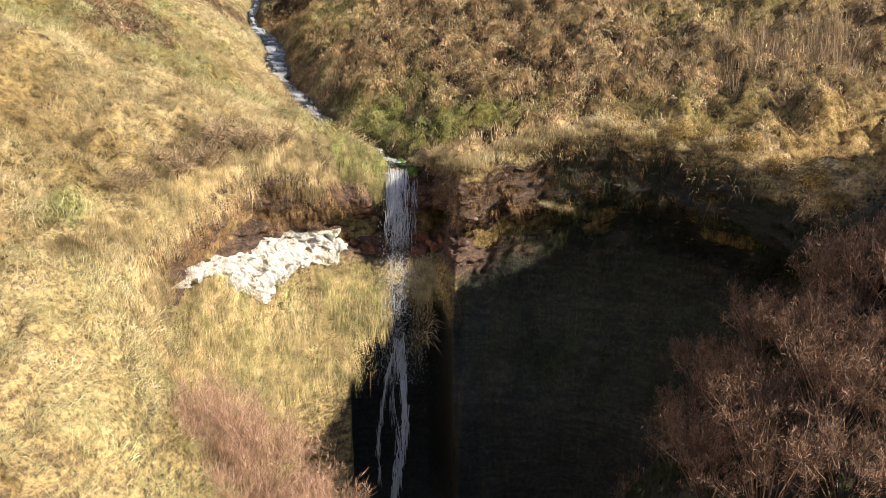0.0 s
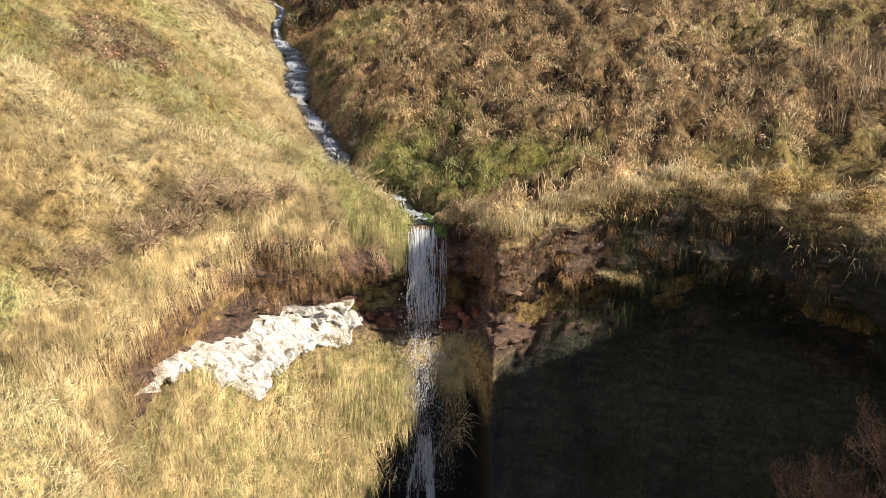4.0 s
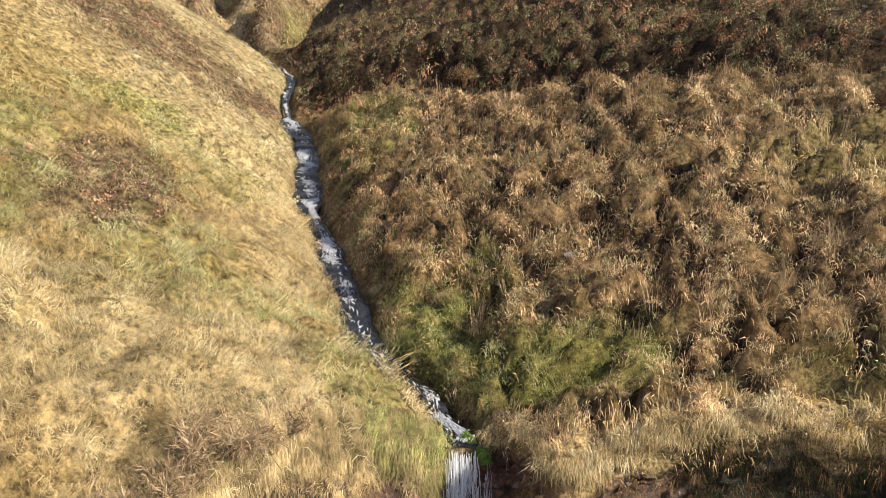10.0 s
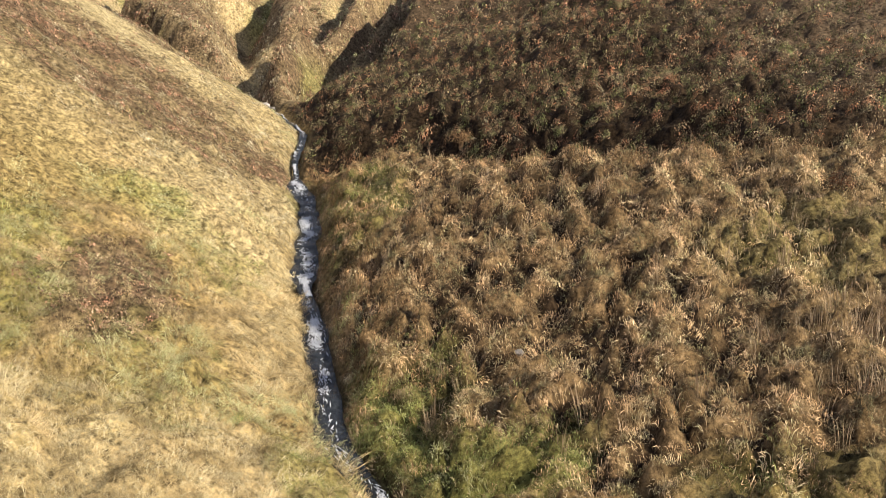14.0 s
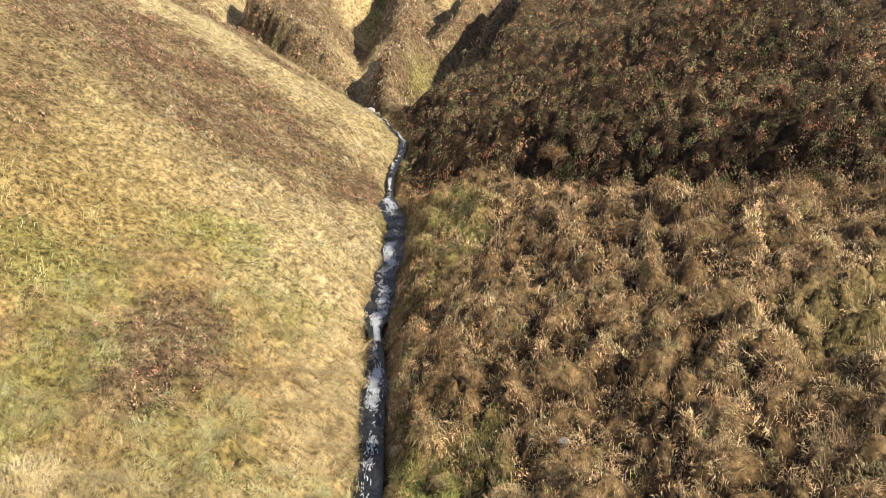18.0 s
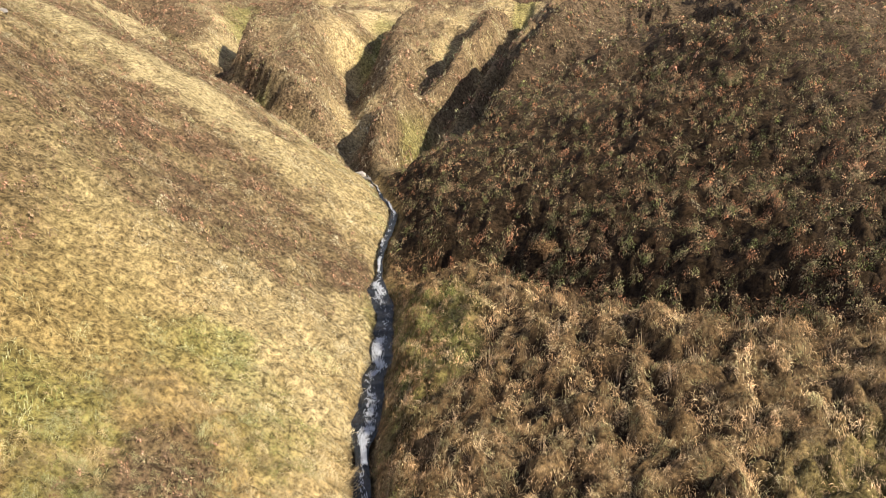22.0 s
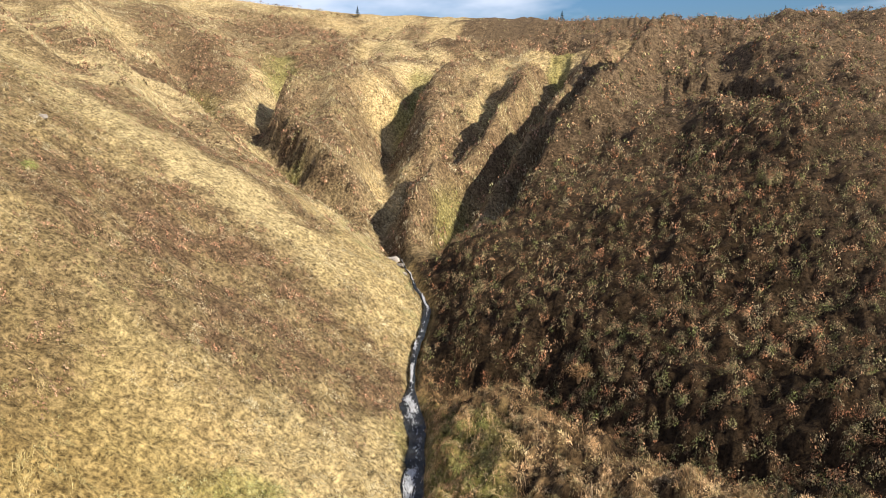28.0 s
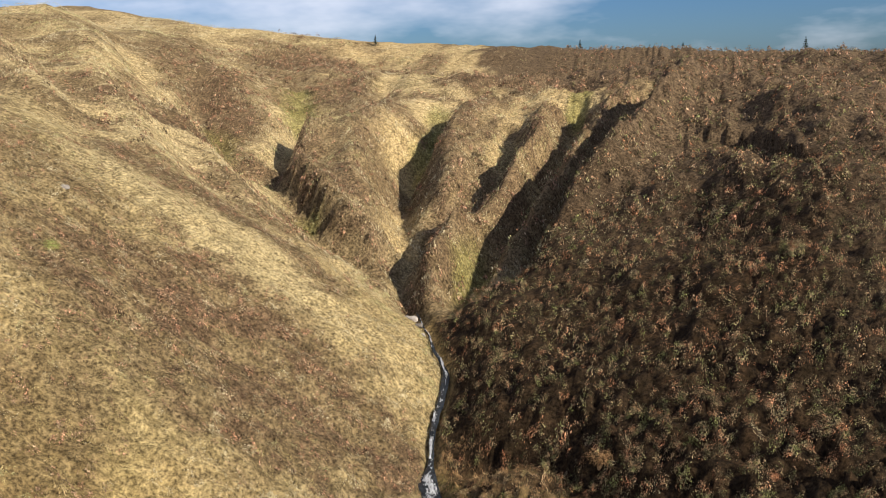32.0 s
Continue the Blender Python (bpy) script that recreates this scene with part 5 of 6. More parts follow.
# ---------------------------------------------------------------- tussocks on the edge, moss, single bushes
def build_edge():
    rng = np.random.default_rng(51)
    fringe = []
    for k in range(7):
        v, t = merged([blades(rng, 170, 0.30, 0.21, 0.006, 0.95, 1.5, -1.57), mop(rng, 210, 0.32, 0.22, 0.20, 0.008)])
        fringe.append(raw_mesh("grass_tussock", v, t, PALE if k % 3 == 1 else STRAW))
    n = 0
    for a in np.linspace(0.35, 1.54, 64):
        r = float(bowl_radius(np.array(a))) * rng.uniform(0.985, 1.06)
        x, y = BOWL[0] + r * math.cos(a), BOWL[1] + r * math.sin(a)
        ob = new("grass_tussock", fringe[n % 7])
        s = rng.uniform(0.6, 1.25) * (1.0 if a > 0.6 else 0.8)
        ob.matrix_basis = pose(x, y, float(surface(BOWL[0] + r * 1.03 * math.cos(a), BOWL[1] + r * 1.03 * math.sin(a))) - 0.05, 0, 0, math.degrees(a) - 90 + rng.uniform(-60, 60)) @ Matrix.Diagonal((s, s, s, 1))
        tagged(ob, "straw-coloured tussock hanging over the cliff edge", "grass", "tussocks on the cliff edge")
        n += 1
    for x, y, z, s in ((3.55, -1.62, -0.92, 0.6), (3.8, -1.6, -1.0, 0.7), (4.05, -1.62, -1.05, 0.55), (1.72, -1.1, -0.12, 0.7), (1.82, -1.2, -0.35, 0.55)):
        ob = new("grass_tussock", fringe[n % 7])
        ob.matrix_basis = pose(x, y, z, 0, 0, rng.uniform(-30, 30)) @ Matrix.Diagonal((s, s, s, 1))
        tagged(ob, "slumped straw tussock on the cliff face", "grass", "slumped tussocks")
        n += 1
    for x, y, s in ((0.62, -0.12, 1.0), (0.85, 0.05, 0.85), (1.15, 0.0, 0.9), (-0.62, 0.1, 0.8), (-0.75, 0.7, 0.9), (-0.6, 1.5, 0.8), (0.55, 3.6, 1.0), (-0.2, 5.0, 1.1), (-0.9, 6.2, 1.2), (-1.9, 7.3, 0.9),
                    (-3.0, 6.6, 1.0), (1.4, 4.1, 1.0), (0.4, 6.8, 1.1), (2.1, 6.0, 1.0)):
        ob = new("grass_tussock", fringe[n % 7])
        ob.matrix_basis = pose(x, y, float(surface(x, y)) - 0.04, 0, 0, rng.uniform(0, 360)) @ Matrix.Diagonal((s, s, s, 1))
        tagged(ob, "drooping tussock on the bank of the stream", "grass", "tussocks by the stream")
        n += 1
    for x, y, s in ((0.12, -0.05, 0.42), (0.34, -0.28, 0.5), (0.40, -0.40, 0.4), (-0.42, -0.25, 0.5), (-0.45, -0.32, 0.42)):
        v, t = merged([sprigs(rng, 150, 0.36, 0.34, 0.06), dome(rng, 0.34, 0.3)])
        ob = new("moss_clump", raw_mesh("moss_clump", v, t, FERN))
        ob.matrix_basis = pose(x, y, LIP_Z + (0.06 if y > -0.2 else -0.12), 0, 0, rng.uniform(0, 360)) @ Matrix.Diagonal((s, s, s * 1.1, 1))
        tagged(ob, "bright green moss and fern clump at the lip of the fall", "moss", "moss at the fall")
    for name, x, y, s, m, label in (("rush_clump", -4.1, 3.5, 0.55, GREEN, "small dark green rush clump in pale grass"), ("gorse_bush", 13.0, 12.0, 1.5, HEATHER, "dark low bush standing in the rough field"),
                                    ("bracken_bush", 0.9, 29.6, 1.5, BROWN, "light brown bracken bush at the foot of the heather slope"), ("gorse_bush", -27.6, 27.6, 1.2, GREEN, "dark green gorse bush on the grass slope"),
                                    ("gorse_bush", 11.2, 43.2, 2.0, HEATHER, "dark heather thicket on the slope"), ("gorse_bush", 5.8, -1.9, 0.8, GOLD, "golden-leaved bush on the cliff edge"),
                                    ("gorse_bush", 6.4, -2.1, 0.95, GOLD, "golden-leaved bush on the cliff edge"),
                                    ("gorse_bush", 7.1, -2.3, 0.85, GOLD, "golden-leaved bush on the cliff edge"),
                                    ("gorse_bush", 7.7, -2.8, 1.0, GOLD, "golden-leaved bush on the cliff edge"),
                                    ("gorse_bush", 8.3, -3.4, 0.9, GOLD, "golden-leaved bush on the cliff edge"),
                                    ("gorse_bush", 8.7, -4.2, 1.05, GOLD, "golden-leaved bush on the cliff edge"),
                                    ("gorse_bush", 8.9, -5.1, 0.9, GOLD, "golden-leaved bush on the cliff edge"),
                                    ("gorse_bush", 7.4, -1.9, 0.8, GOLD, "golden-leaved bush on the cliff edge")):
        ob = new(name, raw_mesh(name, *merged([sprigs(rng, 1500, 0.5, 0.6, 0.026, 7), dome(rng, 0.13, 0.3)]), m))
        set_on_ground(ob, x, y, rng.uniform(0, 360), s, 0.12)
        tagged(ob, label, "bush")


build_edge()


# ---------------------------------------------------------------- young conifers on the skyline
def sapling(rng, tall):
    root = new("conifer_sapling")
    v, t = stem((0, 0, -0.3), (0, 0, tall), 0.05, 0.012)
    part("trunk", raw_mesh("trunk", v, t, BARK), root)
    n = 260
    h = rng.uniform(0.12, 1.0, n) ** 0.8
    a = rng.uniform(0, 2 * math.pi, n)
    reach = (1.02 - h) * 0.42 * tall * (0.55 + 0.45 * np.sin(h * 24) ** 2)
    c = np.stack([0 * a, 0 * a, h * tall], 1)
    d = np.stack([np.cos(a), np.sin(a), 0.25 + 0 * a], 1)
    w = np.stack([-np.sin(a), np.cos(a), 0 * a], 1)
    e, m = c + d * reach[:, None], c + d * reach[:, None] * 0.6
    V = np.stack([c, m - w * 0.06, m + w * 0.06, e], 1).reshape(-1, 3)
    k = np.arange(n)[:, None] * 4
    part("crown", raw_mesh("crown", V, np.concatenate([k + [0, 2, 1], k + [1, 2, 3]]), NEEDLE), root)
    return root


def build_saplings():
    rng = np.random.default_rng(61)
    for x, y, h in ((-43.4, 131.0, 2.2), (-9.2, 132.0, 1.7), (23.6, 125.0, 2.1), (6.7, 130.0, 0.9)):
        ob = sapling(rng, h)
        ob.location = (x, y, float(surface(x, y)))
        tagged(ob, "small lone conifer sapling on the skyline", "tree", "skyline saplings")


build_saplings()

# ---------------------------------------------------------------- grass, heather and bracken
def grow():
    rng = np.random.default_rng(21)
    fine = [blades(rng, 30, 0.24, 0.30, 0.006, 1.1, 0.65, 0.0) for _ in range(12)]
    hair = [blades(rng, 40, 0.24, 0.31, 0.0045, 1.15, 0.65, 0.0) for _ in range(10)]
    fuzz = [blades(rng, 20, 0.30, 0.17, 0.0105, 0.8, 0.45) for _ in range(10)]
    mid_grass = [blades(rng, 16, 0.30, 0.32, 0.015, 0.8, 0.55, 0.0) for _ in range(10)]
    far_grass = [blades(rng, 10, 0.46, 0.30, 0.032, 0.8, 0.5) for _ in range(8)]
    tuss = [mop(rng, 88, rng.uniform(0.22, 0.38), rng.uniform(0.16, 0.36), rng.uniform(0.12, 0.18), 0.0078) for _ in range(16)]
    mid_tuss = [mop(rng, 44, rng.uniform(0.28, 0.42), rng.uniform(0.16, 0.34), 0.19, 0.0165) for _ in range(10)]
    locks = [mop(rng, 84, 0.26, 0.20, 0.30, 0.0055, 1.2, 0.75) for _ in range(10)]
    bush = [sprigs(rng, 38, 0.46, 0.66, 0.07, 3) for _ in range(12)]
    far_bush = [sprigs(rng, 17, 0.5, 0.62, 0.115, 2) for _ in range(8)]
    near_bush = [sprigs(rng, 96, 0.46, 0.66, 0.05, 4) for _ in range(10)]
    small_bush = [sprigs(rng, 24, 0.42, 0.46, 0.07, 4) for _ in range(10)]
    reeds = [blades(rng, 16, 0.16, 0.95, 0.012, 0.22, 0.1) for _ in range(6)]

    def dry(x, y):
        s = side(x, y)
        return np.where(y > -0.4, np.abs(s) > half_width(np.clip(y, 0, 60)) + 0.14, np.abs(x) > 0.55) | (y > 62)

    def hollow(x, y):
        """True where the bowl's rock is bare or the wall is out of sight."""
        q, a = bowl_at(x, y)
        w = wall_share(a) > 0.5
        return w & (((q < 1.0) & (q > 0.955) & (a < 2.05)) | (q < 0.72) | (q < 1.0) & (a < 1.56) | (q < 0.955) & (q > 0.86) & (a < 2.15))

    def lit(x, y):
        return dry(x, y) & ~hollow(x, y)

    def not_white(x, y):
        q, a = bowl_at(x, y)
        return ~((a > 1.98) & (a < 2.98) & (q > 0.85) & (q < 0.985))

    lft = lambda x, y: (side(x, y) < 0) | (y < -0.6) & (x < 1.5)
    kinds = (("straw_grass", STRAW, "long wind-combed straw-coloured moor grass"), ("pale_grass", PALE, "bleached pale grass in combed swathes"),
             ("ochre_grass", OCHRE, "short ochre-yellow grass"), ("sage_grass", SAGE, "grey-green grass among the straw"),
             ("green_grass", GREEN, "fresh green grass and moss by the stream"), ("hill_grass", HILL, "tan tufted grass over the valley head"))
    made = {k[0]: [] for k in kinds}

    def share(x, y):
        """Split places on grassland into the kinds."""
        h, g, p, o = heath(x, y), lush(x, y), pale(x, y), ochre(x, y)
        r = rng.random(len(x))
        near = (y < 18) & (side(x, y) > -3.2)
        k = np.where(r < g, np.where(near | (rng.random(len(x)) < 0.35), 4, 3), np.where(rng.random(len(x)) < p, 1, np.where(rng.random(len(x)) < o, 2, 0)))
        k = np.where((k == 0) & (rng.random(len(x)) < 0.75 * smooth(0.0, 0.5, bumps(x, y, 4.5, 77) + 0.4 * bumps(x, y, 1.3, 78))), 3, k)
        k = np.where((k == 0) & (rng.random(len(x)) < smooth(44, 56, y) * 0.15 + 0.75 * smooth(12, 24, y)), 5, k)
        return np.where(rng.random(len(x)) < h * 0.8, -1, k)

    # the slope beside the fall and the bowl's grassy flank
    x, y = places(rng, -12.5, 1.5, -11, 13, 16, lambda x, y: lft(x, y) & lit(x, y) & not_white(x, y))
    k = share(x, y)
    for j, (name, _, _) in enumerate(kinds):
        i = k == j
        for tuft, m in ((hair, i & (y < -0.5)), (fine, i & (y >= -0.5))):
            made[name].append(strew(rng, tuft, x[m], y[m], rng.uniform(0.65, 1.2, m.sum()) * (0.72 if j in (2, 4) else 1.0), (0.9, 0.1), combed=True))
    x, y = places(rng, -12.5, 1.5, -11, 14, 3.4, lambda x, y: lft(x, y) & lit(x, y) & not_white(x, y))
    k = share(x, y)
    for j, (name, _, _) in enumerate(kinds):
        i = k == j
        made[name].append(strew(rng, locks, x[i], y[i], rng.uniform(0.6, 1.3, i.sum()) * (0.7 if j in (2, 4) else 1.0), (1.2, 0.12), combed=True))
    # the slope further up
    x, y = places(rng, -46, -3, 13, 52, 4.6, lambda x, y: lft(x, y) & dry(x, y))
    k = share(x, y)
    for j, (name, _, _) in enumerate(kinds):
        i = k == j
        made[name].append(strew(rng, mid_grass, x[i], y[i], rng.uniform(0.6, 1.1, i.sum()) * (0.55 if j == 2 else 0.75), (0.6, 0.05), combed=True))
    x, y = places(rng, -42, -3, 13, 52, 1.7, lambda x, y: lft(x, y) & dry(x, y))
    k = share(x, y)
    for j, (name, _, _) in enumerate(kinds):
        i = k == j
        made[name].append(strew(rng, mid_tuss, x[i], y[i], rng.uniform(0.5, 1.0, i.sum()), (0.6, 0.05)))
    x, y = places(rng, -26, -12.5, -12, 13, 5.0, lambda x, y: lft(x, y))
    k = share(x, y)
    for j, (name, _, _) in enumerate(kinds):
        i = k == j
        made[name].append(strew(rng, mid_grass, x[i], y[i], rng.uniform(0.7, 1.3, i.sum()), (0.55, 0.05)))
    # the valley head and the skyline
    x, y = places(rng, -85, 5, 50, 132, 2.4, lambda x, y: (side(x, y) < 34) * (1 - 0.5 * smooth(110, 130, y)))
    k = share(x, y)
    for j, (name, _, _) in enumerate(kinds):
        i = k == j
        made[name].append(strew(rng, far_grass, x[i], y[i], rng.uniform(0.6, 1.25, i.sum()), (0.4, 0.05)))
    # the lit fringe along the cliff's brow
    x, y = places(rng, 0.8, 9, -5, 0.5, 16, lambda x, y: (np.abs(bowl_at(x, y)[0] - 1.05) < 0.06) & (bowl_at(x, y)[1] > 0.2) & (bowl_at(x, y)[1] < 1.5))
    made["straw_grass"].append(strew(rng, fuzz, x, y, rng.uniform(0.9, 1.5, len(x)), (0.5, 0.0)))
    # pale mops on the lower slope
    x, y = places(rng, -13, -3, 13, 23, 2.0, lambda x, y: lft(x, y) & dry(x, y))
    k = share(x, y)
    for j, (name, _, _) in enumerate(kinds):
        i = k == j
        made[name].append(strew(rng, mid_tuss, x[i], y[i], rng.uniform(0.8, 1.35, i.sum()), (1.0, 0.1)))
    # green in the field by the stream
    x, y = places(rng, -2, 8, -2.2, 13, 44, lambda x, y: lush(x, y) * lit(x, y) * (side(x, y) > 0))
    made["green_grass"].append(strew(rng, fuzz, x, y, rng.uniform(0.5, 0.95, len(x)), (0.4, 0.0)))
    x, y = places(rng, -3, 8, -2.2, 13, 4.5, lambda x, y: lush(x, y) * lit(x, y) * (side(x, y) > 0.3))
    made["green_grass"].append(strew(rng, tuss, x, y, rng.uniform(0.5, 1.0, len(x)), (0.4, 0.0)))
    x, y = places(rng, -6, 1, 13, 29, 9, lambda x, y: lush(x, y) * (side(x, y) > 0.5))
    made["green_grass"].append(strew(rng, tuss, x, y, rng.uniform(0.6, 1.1, len(x)), (0.4, 0.0)))
    x, y = places(rng, -5, 3, 0.5, 13, 4.0, lambda x, y: (side(x, y) > 0.55) * (side(x, y) < 1.9) * 0.8)
    i = rng.random(len(x)) < 0.5
    made["green_grass"].append(strew(rng, tuss, x[i], y[i], rng.uniform(0.7, 1.2, i.sum()), (0.4, 0.0)))
    made["sage_grass"].append(strew(rng, tuss, x[~i], y[~i], rng.uniform(0.7, 1.2, (~i).sum()), (0.4, 0.0)))
    # bleached tufts among the heather of the other slope
    x, y = places(rng, -3, 32, 16, 62, 2.2, lambda x, y: dry(x, y) * (side(x, y) > 2) * heath(x, y) * np.maximum(0.55 * smooth(0.5, 0.85, bumps(x, y, 1.9, 93) + 0.4 * bumps(x, y, 0.7, 94)), 0.8 * blot(x, y, 17.3, 19.2, 1.5, 1.1)))
    made["hill_grass"].append(strew(rng, mid_tuss, x, y, rng.uniform(0.5, 1.0, len(x)), (0.4, 0.0)))
    # growth on the steep wall: a fringe above the white rock, streaming grass below the ledge
    hang = [blades(rng, 44, 0.17, 0.25, 0.006, 0.8, 1.5) for _ in range(8)]
    shag = [blades(rng, 40, 0.2, 0.32, 0.0065, 0.85, 1.35) for _ in range(8)]

    def wall_places(n, a0, a1, v0, v1, clear=False):
        ang, v = rng.uniform(a0, a1, n), rng.uniform(v0, v1, n)
        hx, hy, hz, rel, _, _ = bowl_wall(ang, v)
        if clear:                                            # keep the white rock and the water's way free
            s = (2.98 - ang) / 1.03
            top = np.interp(s, [0, 0.1, 0.3, 0.5, 0.7, 0.85, 1], [-1.65, -1.75, -2.0, -2.12, -2.05, -2.0, -1.95])
            low = np.interp(s, [0, 0.1, 0.25, 0.38, 0.46, 0.55, 0.72, 0.9, 1], [-1.75, -1.95, -2.25, -2.7, -3.05, -2.85, -2.72, -2.65, -2.4])
            ok = ~((s > 0) & (s < 1) & (rel < top + 0.05) & (rel > low - 0.05)) & ~((np.abs(ang - 1.745) < 0.10) & (rel < -0.2))
            return hx[ok], hy[ok], hz[ok]
        return hx, hy, hz
    for kind, n, box in (("straw_grass", 700, (2.0, 3.3, 0.10, 0.26)), ("straw_grass", 380, (1.80, 2.35, 0.10, 0.27)), ("green_grass", 170, (1.78, 2.0, 0.12, 0.25))):
        hx, hy, hz = wall_places(n, *box)
        made[kind].append(strew(rng, hang, hx, hy, rng.uniform(0.6, 1.15, n), (0.2, 0.0), z=hz))
    for kind, n, box in (("straw_grass", 1300, (2.05, 3.35, 0.53, 0.70)), ("ochre_grass", 280, (2.05, 3.0, 0.53, 0.70)), ("green_grass", 300, (2.05, 2.9, 0.54, 0.70)),
                         ("straw_grass", 330, (1.72, 2.08, 0.615, 0.655)), ("ochre_grass", 190, (1.72, 2.08, 0.615, 0.655)), ("straw_grass", 80, (1.52, 1.72, 0.61, 0.622)), ("ochre_grass", 60, (1.52, 1.72, 0.61, 0.622)), ("green_grass", 160, (1.75, 2.08, 0.615, 0.655)), ("straw_grass", 260, (3.0, 3.35, 0.30, 0.55))):
        hx, hy, hz = wall_places(n, *box, True)
        made[kind].append(strew(rng, shag, hx, hy, rng.uniform(0.6, 1.15, len(hx)), (0.25, 0.0), z=hz))
    dead = []
    for n, box in ((500, (2.0, 3.1, 0.24, 0.44)), (260, (0.35, 1.54, 0.16, 0.36))):
        hx, hy, hz = wall_places(n, *box, True)
        dead.append(strew(rng, hang, hx, hy, rng.uniform(0.35, 0.8, len(hx)), (0.1, 0.0), z=hz))
    stuff("dead_stalks", dead, BROWN, "brown dead stalks and roots hanging on the cliff", "dead plants")
    # wall and bank growth in the darker, shade-coloured leaves
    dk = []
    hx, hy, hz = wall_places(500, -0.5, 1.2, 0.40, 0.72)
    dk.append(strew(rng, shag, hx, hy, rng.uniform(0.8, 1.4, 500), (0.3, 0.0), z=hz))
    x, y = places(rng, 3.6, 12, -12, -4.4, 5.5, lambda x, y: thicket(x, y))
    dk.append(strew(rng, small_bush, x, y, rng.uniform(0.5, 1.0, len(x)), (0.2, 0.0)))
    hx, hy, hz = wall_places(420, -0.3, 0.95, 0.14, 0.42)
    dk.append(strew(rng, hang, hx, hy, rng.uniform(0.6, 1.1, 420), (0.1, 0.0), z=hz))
    stuff("undergrowth", dk, SHADE_GROWTH, "undergrowth on the wall of the hollow, coloured darker for the shade", "undergrowth")
    for name, m, label in kinds:
        stuff(name, made[name], m, label, "grass")

    # the rough field: tussocks with brown litter between
    def field(x, y):
        s = side(x, y)
        return (thicket(x, y) < 0.5) & (s > 0.3) & (y > -14) & (y < np.interp(x, FIELD_EDGE_X, FIELD_EDGE_Y) + 0.6) & lit(x, y) & (bowl_at(x, y)[0] > np.where(wall_share(bowl_at(x, y)[1]) > 0.5, 1.005, 0.7))
    clump = lambda x, y: 0.5 + 0.5 * smooth(-0.1, 0.25, np.abs(bumps(x, y, 0.62, 12)) + 0.6 * np.abs(bumps(x, y, 1.25, 13)) - 0.5)
    x, y = places(rng, -8, 15, -12, 13, 6.0, lambda x, y: field(x, y) * clump(x, y) * (1 - 0.93 * lush(x, y)))
    a = [strew(rng, tuss, x, y, rng.uniform(0.55, 1.3, len(x)), (0.5, -0.05))]
    x, y = places(rng, -10, 22, 12, 32, 9.5, lambda x, y: field(x, y) * clump(x, y))
    a.append(strew(rng, mid_tuss, x, y, rng.uniform(0.45, 1.0, len(x)), (0.3, -0.05)))
    x, y = places(rng, -8, 14, -2, 13, 11, lambda x, y: field(x, y) * (1 - 0.9 * lush(x, y)))
    a.append(strew(rng, fuzz, x, y, rng.uniform(0.7, 1.3, len(x)), (0.4, -0.05)))
    x, y = places(rng, -10, 16, 13, 27, 5, lambda x, y: field(x, y))
    a.append(strew(rng, fuzz, x, y, rng.uniform(0.9, 1.5, len(x)), (0.4, -0.05)))
    x, y = places(rng, 15, 26, -8, 13, 2.5, lambda x, y: field(x, y) * clump(x, y))
    a.append(strew(rng, mid_tuss, x, y, rng.uniform(0.6, 1.25, len(x)), (0.3, -0.05)))
    stuff("tussock_grass", a, TAN, "tan tussocks of dead grass over the rough field", "grass")
    x, y = places(rng, -8, 16, -12, 18, 7, lambda x, y: field(x, y) * (1 - 0.5 * lush(x, y)) * (1 - 0.5 * clump(x, y)))
    b = [strew(rng, mid_grass, x, y, rng.uniform(0.4, 0.8, len(x)), (0.3, 0.0))]
    x, y = places(rng, -10, 26, 16, 32, 4, field)
    b.append(strew(rng, mid_grass, x, y, rng.uniform(0.6, 1.1, len(x)), (0.3, 0.0)))
    x, y = places(rng, -4, 14, 14, 31, 4, lambda x, y: field(x, y) * (1 - smooth(0.4, 2.2, np.abs(np.interp(x, FIELD_EDGE_X, FIELD_EDGE_Y) - y))))
    b.append(strew(rng, mid_grass, x, y, rng.uniform(0.7, 1.2, len(x)), (0.3, 0.0)))
    x, y = places(rng, -10, 2, 4, 34, 9, lambda x, y: (side(x, y) > 0.55) * (side(x, y) < 2.8))
    b.append(strew(rng, mid_grass, x, y, rng.uniform(0.6, 1.1, len(x)), (0.3, 0.0)))
    stuff("bracken", b, BROWN, "low brown bracken and dead stalks between the tussocks", "bracken")
    x, y = places(rng, -4, 15, 0, 24, 0.3, lambda x, y: field(x, y))
    x2, y2 = places(rng, 9, 15, 1, 6, 9, lambda x, y: field(x, y) * blot(x, y, 11.5, 3.2, 2.6, 1.8))
    stuff("reeds", [strew(rng, reeds, np.r_[x, x2], np.r_[y, y2], rng.uniform(0.55, 1.0, len(x) + len(x2)), (0.1, 0.0))], GREY_TWIG, "thin grey reeds standing in the field", "reeds")

    # heather: near bushes on the right-hand slope, then further off; the other slope's coloured lighter for its
    # sunlight
    dark = lambda x, y: heath(x, y) * (side(x, y) > 0) * dry(x, y)
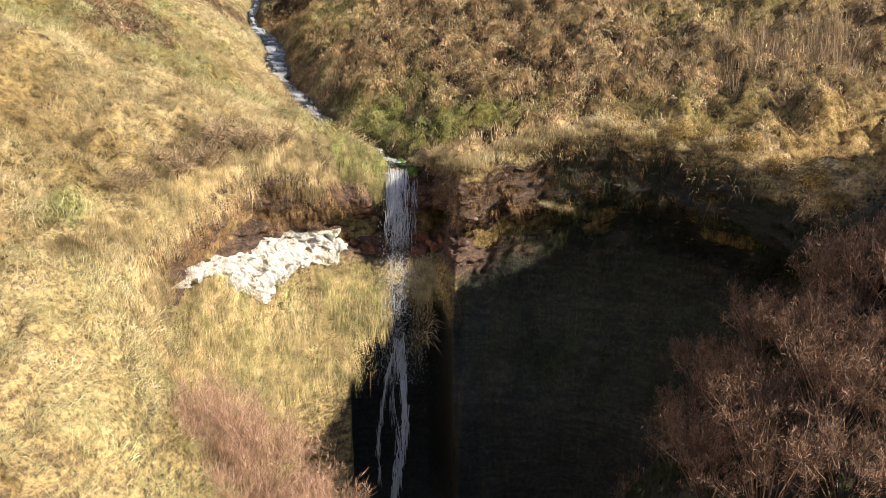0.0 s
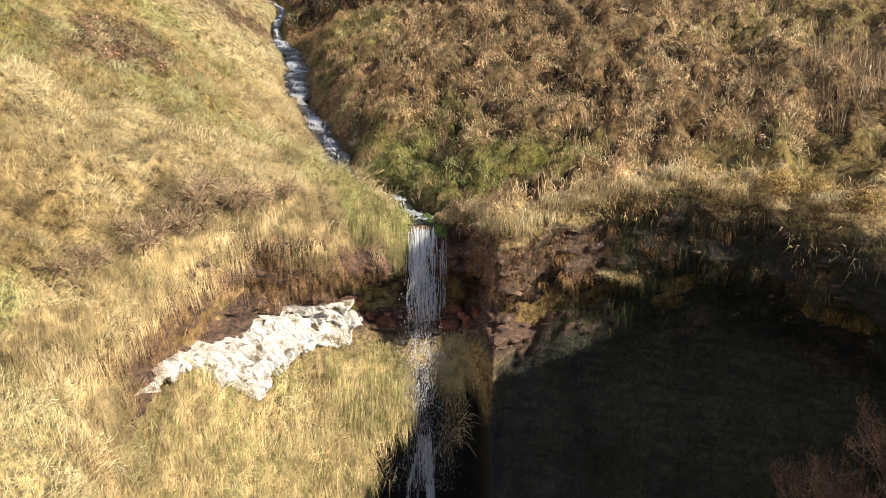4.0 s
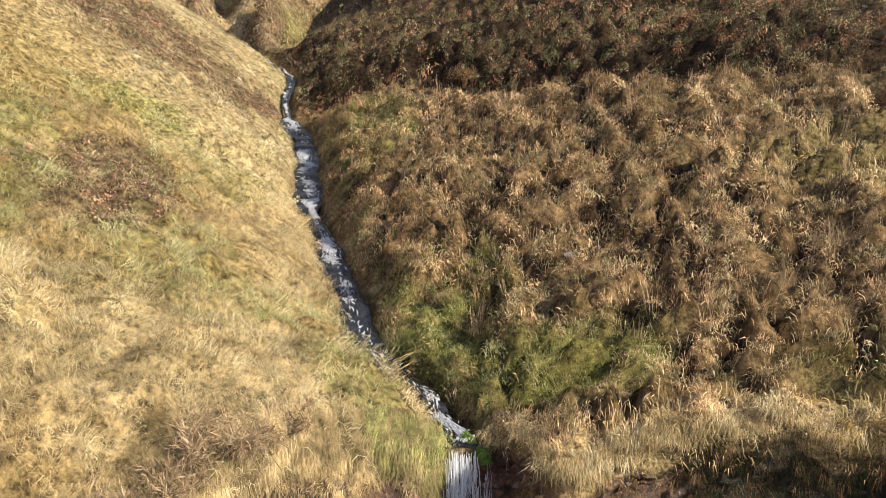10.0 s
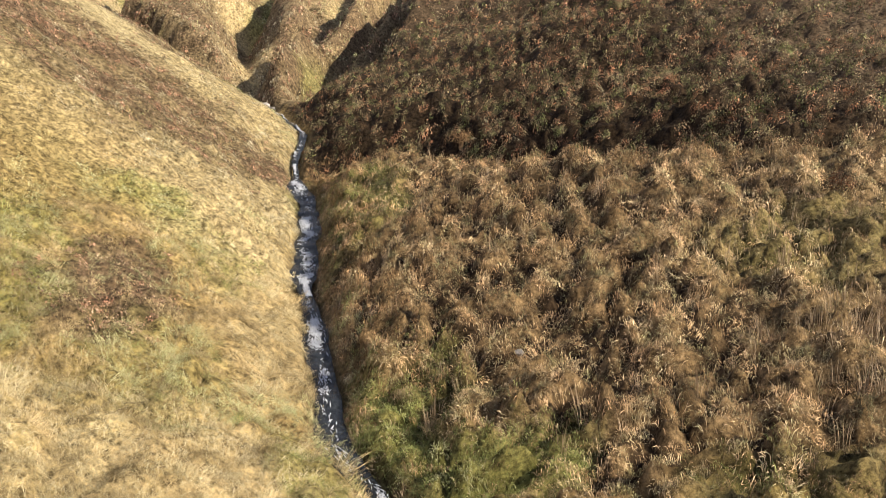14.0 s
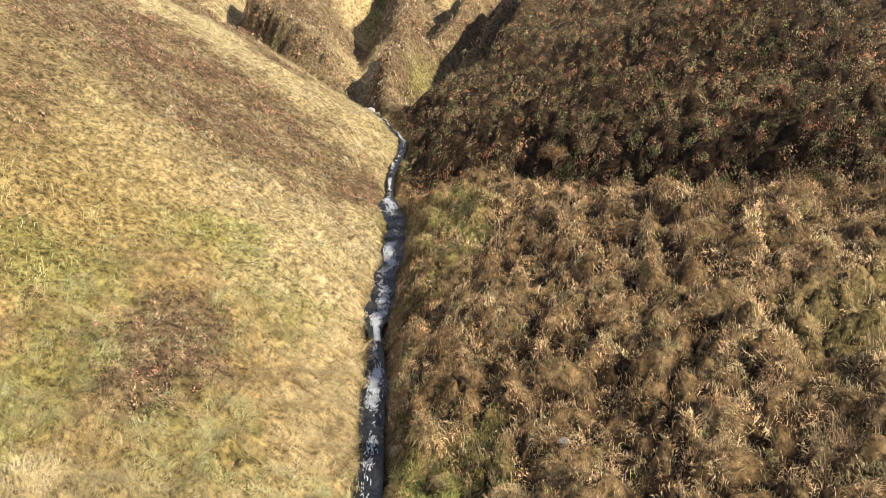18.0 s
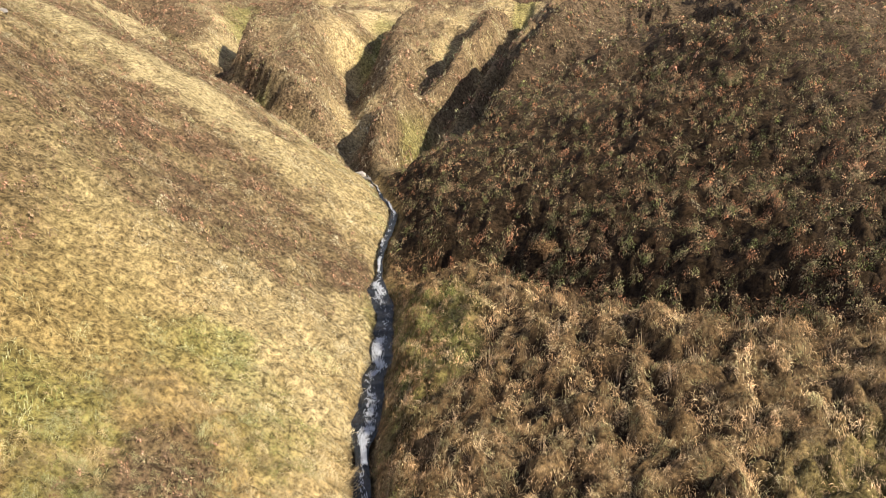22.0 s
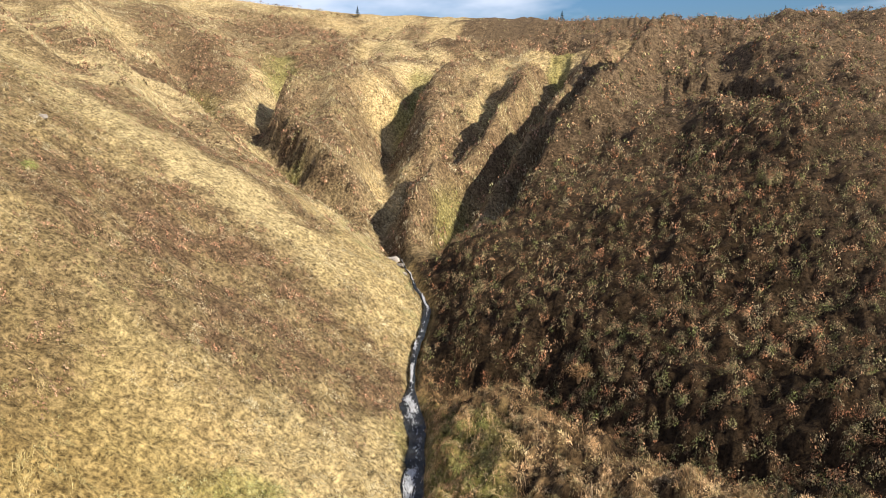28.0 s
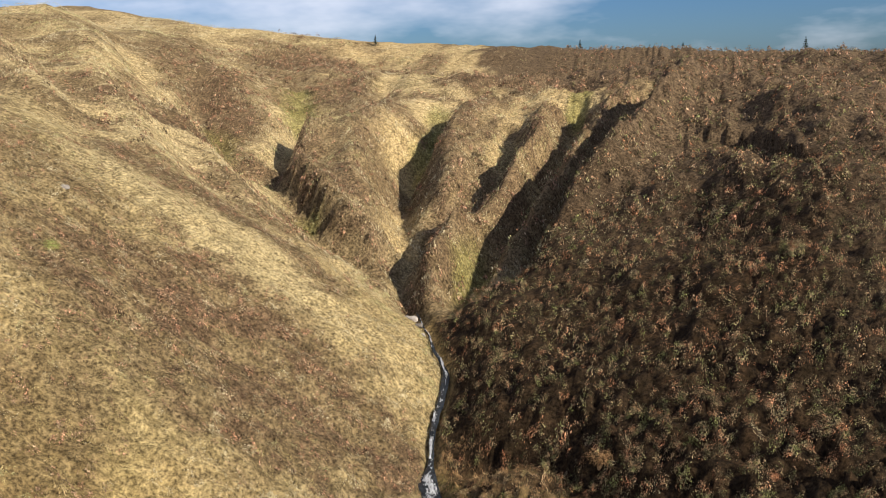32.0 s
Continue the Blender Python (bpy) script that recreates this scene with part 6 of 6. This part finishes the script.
    x, y = places(rng, -12, 21.5, 14, 32, 3.3, dark)
    a = [strew(rng, near_bush, x, y, rng.uniform(0.45, 1.0, len(x)), (0.1, 0.0), 1.15)]
    x, y = places(rng, -12, 27, 32, 56, 3.9, lambda x, y: dark(x, y) * (1 - 0.3 * smooth(40, 56, y)))
    a.append(strew(rng, bush, x, y, rng.uniform(0.35, 0.85, len(x)), (0.1, 0.0), 1.25))
    x, y = places(rng, -12, 58, 50, 138, 1.6, lambda x, y: dark(x, y) * ~in_head(x, y) * (1 - 0.45 * smooth(80, 120, y)) * (1 - smooth(0, 6, x - 8 - 0.32 * y)))
    # more of the sunlit colour uphill and to the right, for stronger light
    red = rng.random(len(x)) < 0.15 + 0.55 * np.maximum(smooth(58, 90, y), smooth(12, 30, x))
    a.append(strew(rng, far_bush, x[~red], y[~red], rng.uniform(0.5, 1.0, (~red).sum()), (0.1, 0.0)))
    far_red = strew(rng, far_bush, x[red], y[red], rng.uniform(0.5, 1.0, red.sum()), (0.1, 0.0))
    x, y = places(rng, 34, 62, 14, 58, 0.9, dark)
    a.append(strew(rng, far_bush, x, y, rng.uniform(0.6, 1.2, len(x)), (0.1, 0.0)))
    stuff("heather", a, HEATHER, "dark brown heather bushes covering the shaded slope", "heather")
    pale_side = lambda x, y: heath(x, y) * np.where(side(x, y) < 0, 1.0, (y > 46) * in_head(x, y))
    x, y = places(rng, -14, -4, 0, 18, 14, lambda x, y: pale_side(x, y))
    b = [strew(rng, small_bush, x, y, rng.uniform(0.3, 0.6, len(x)), (0.1, 0.0))]
    x, y = places(rng, -42, -8, 14, 52, 8.0, pale_side)
    b.append(strew(rng, small_bush, x, y, rng.uniform(0.35, 0.8, len(x)), (0.1, 0.0)))
    x, y = places(rng, -70, 4, 48, 130, 1.8, lambda x, y: pale_side(x, y) * (x > -62))
    b.append(strew(rng, far_bush, x, y, rng.uniform(0.6, 1.1, len(x)), (0.1, 0.0)))
    b.append(far_red)
    stuff("brown_heather", b, HEATHER_LIT, "heather patches on the grass slope, coloured a lighter sunlit brown", "heather")


grow()
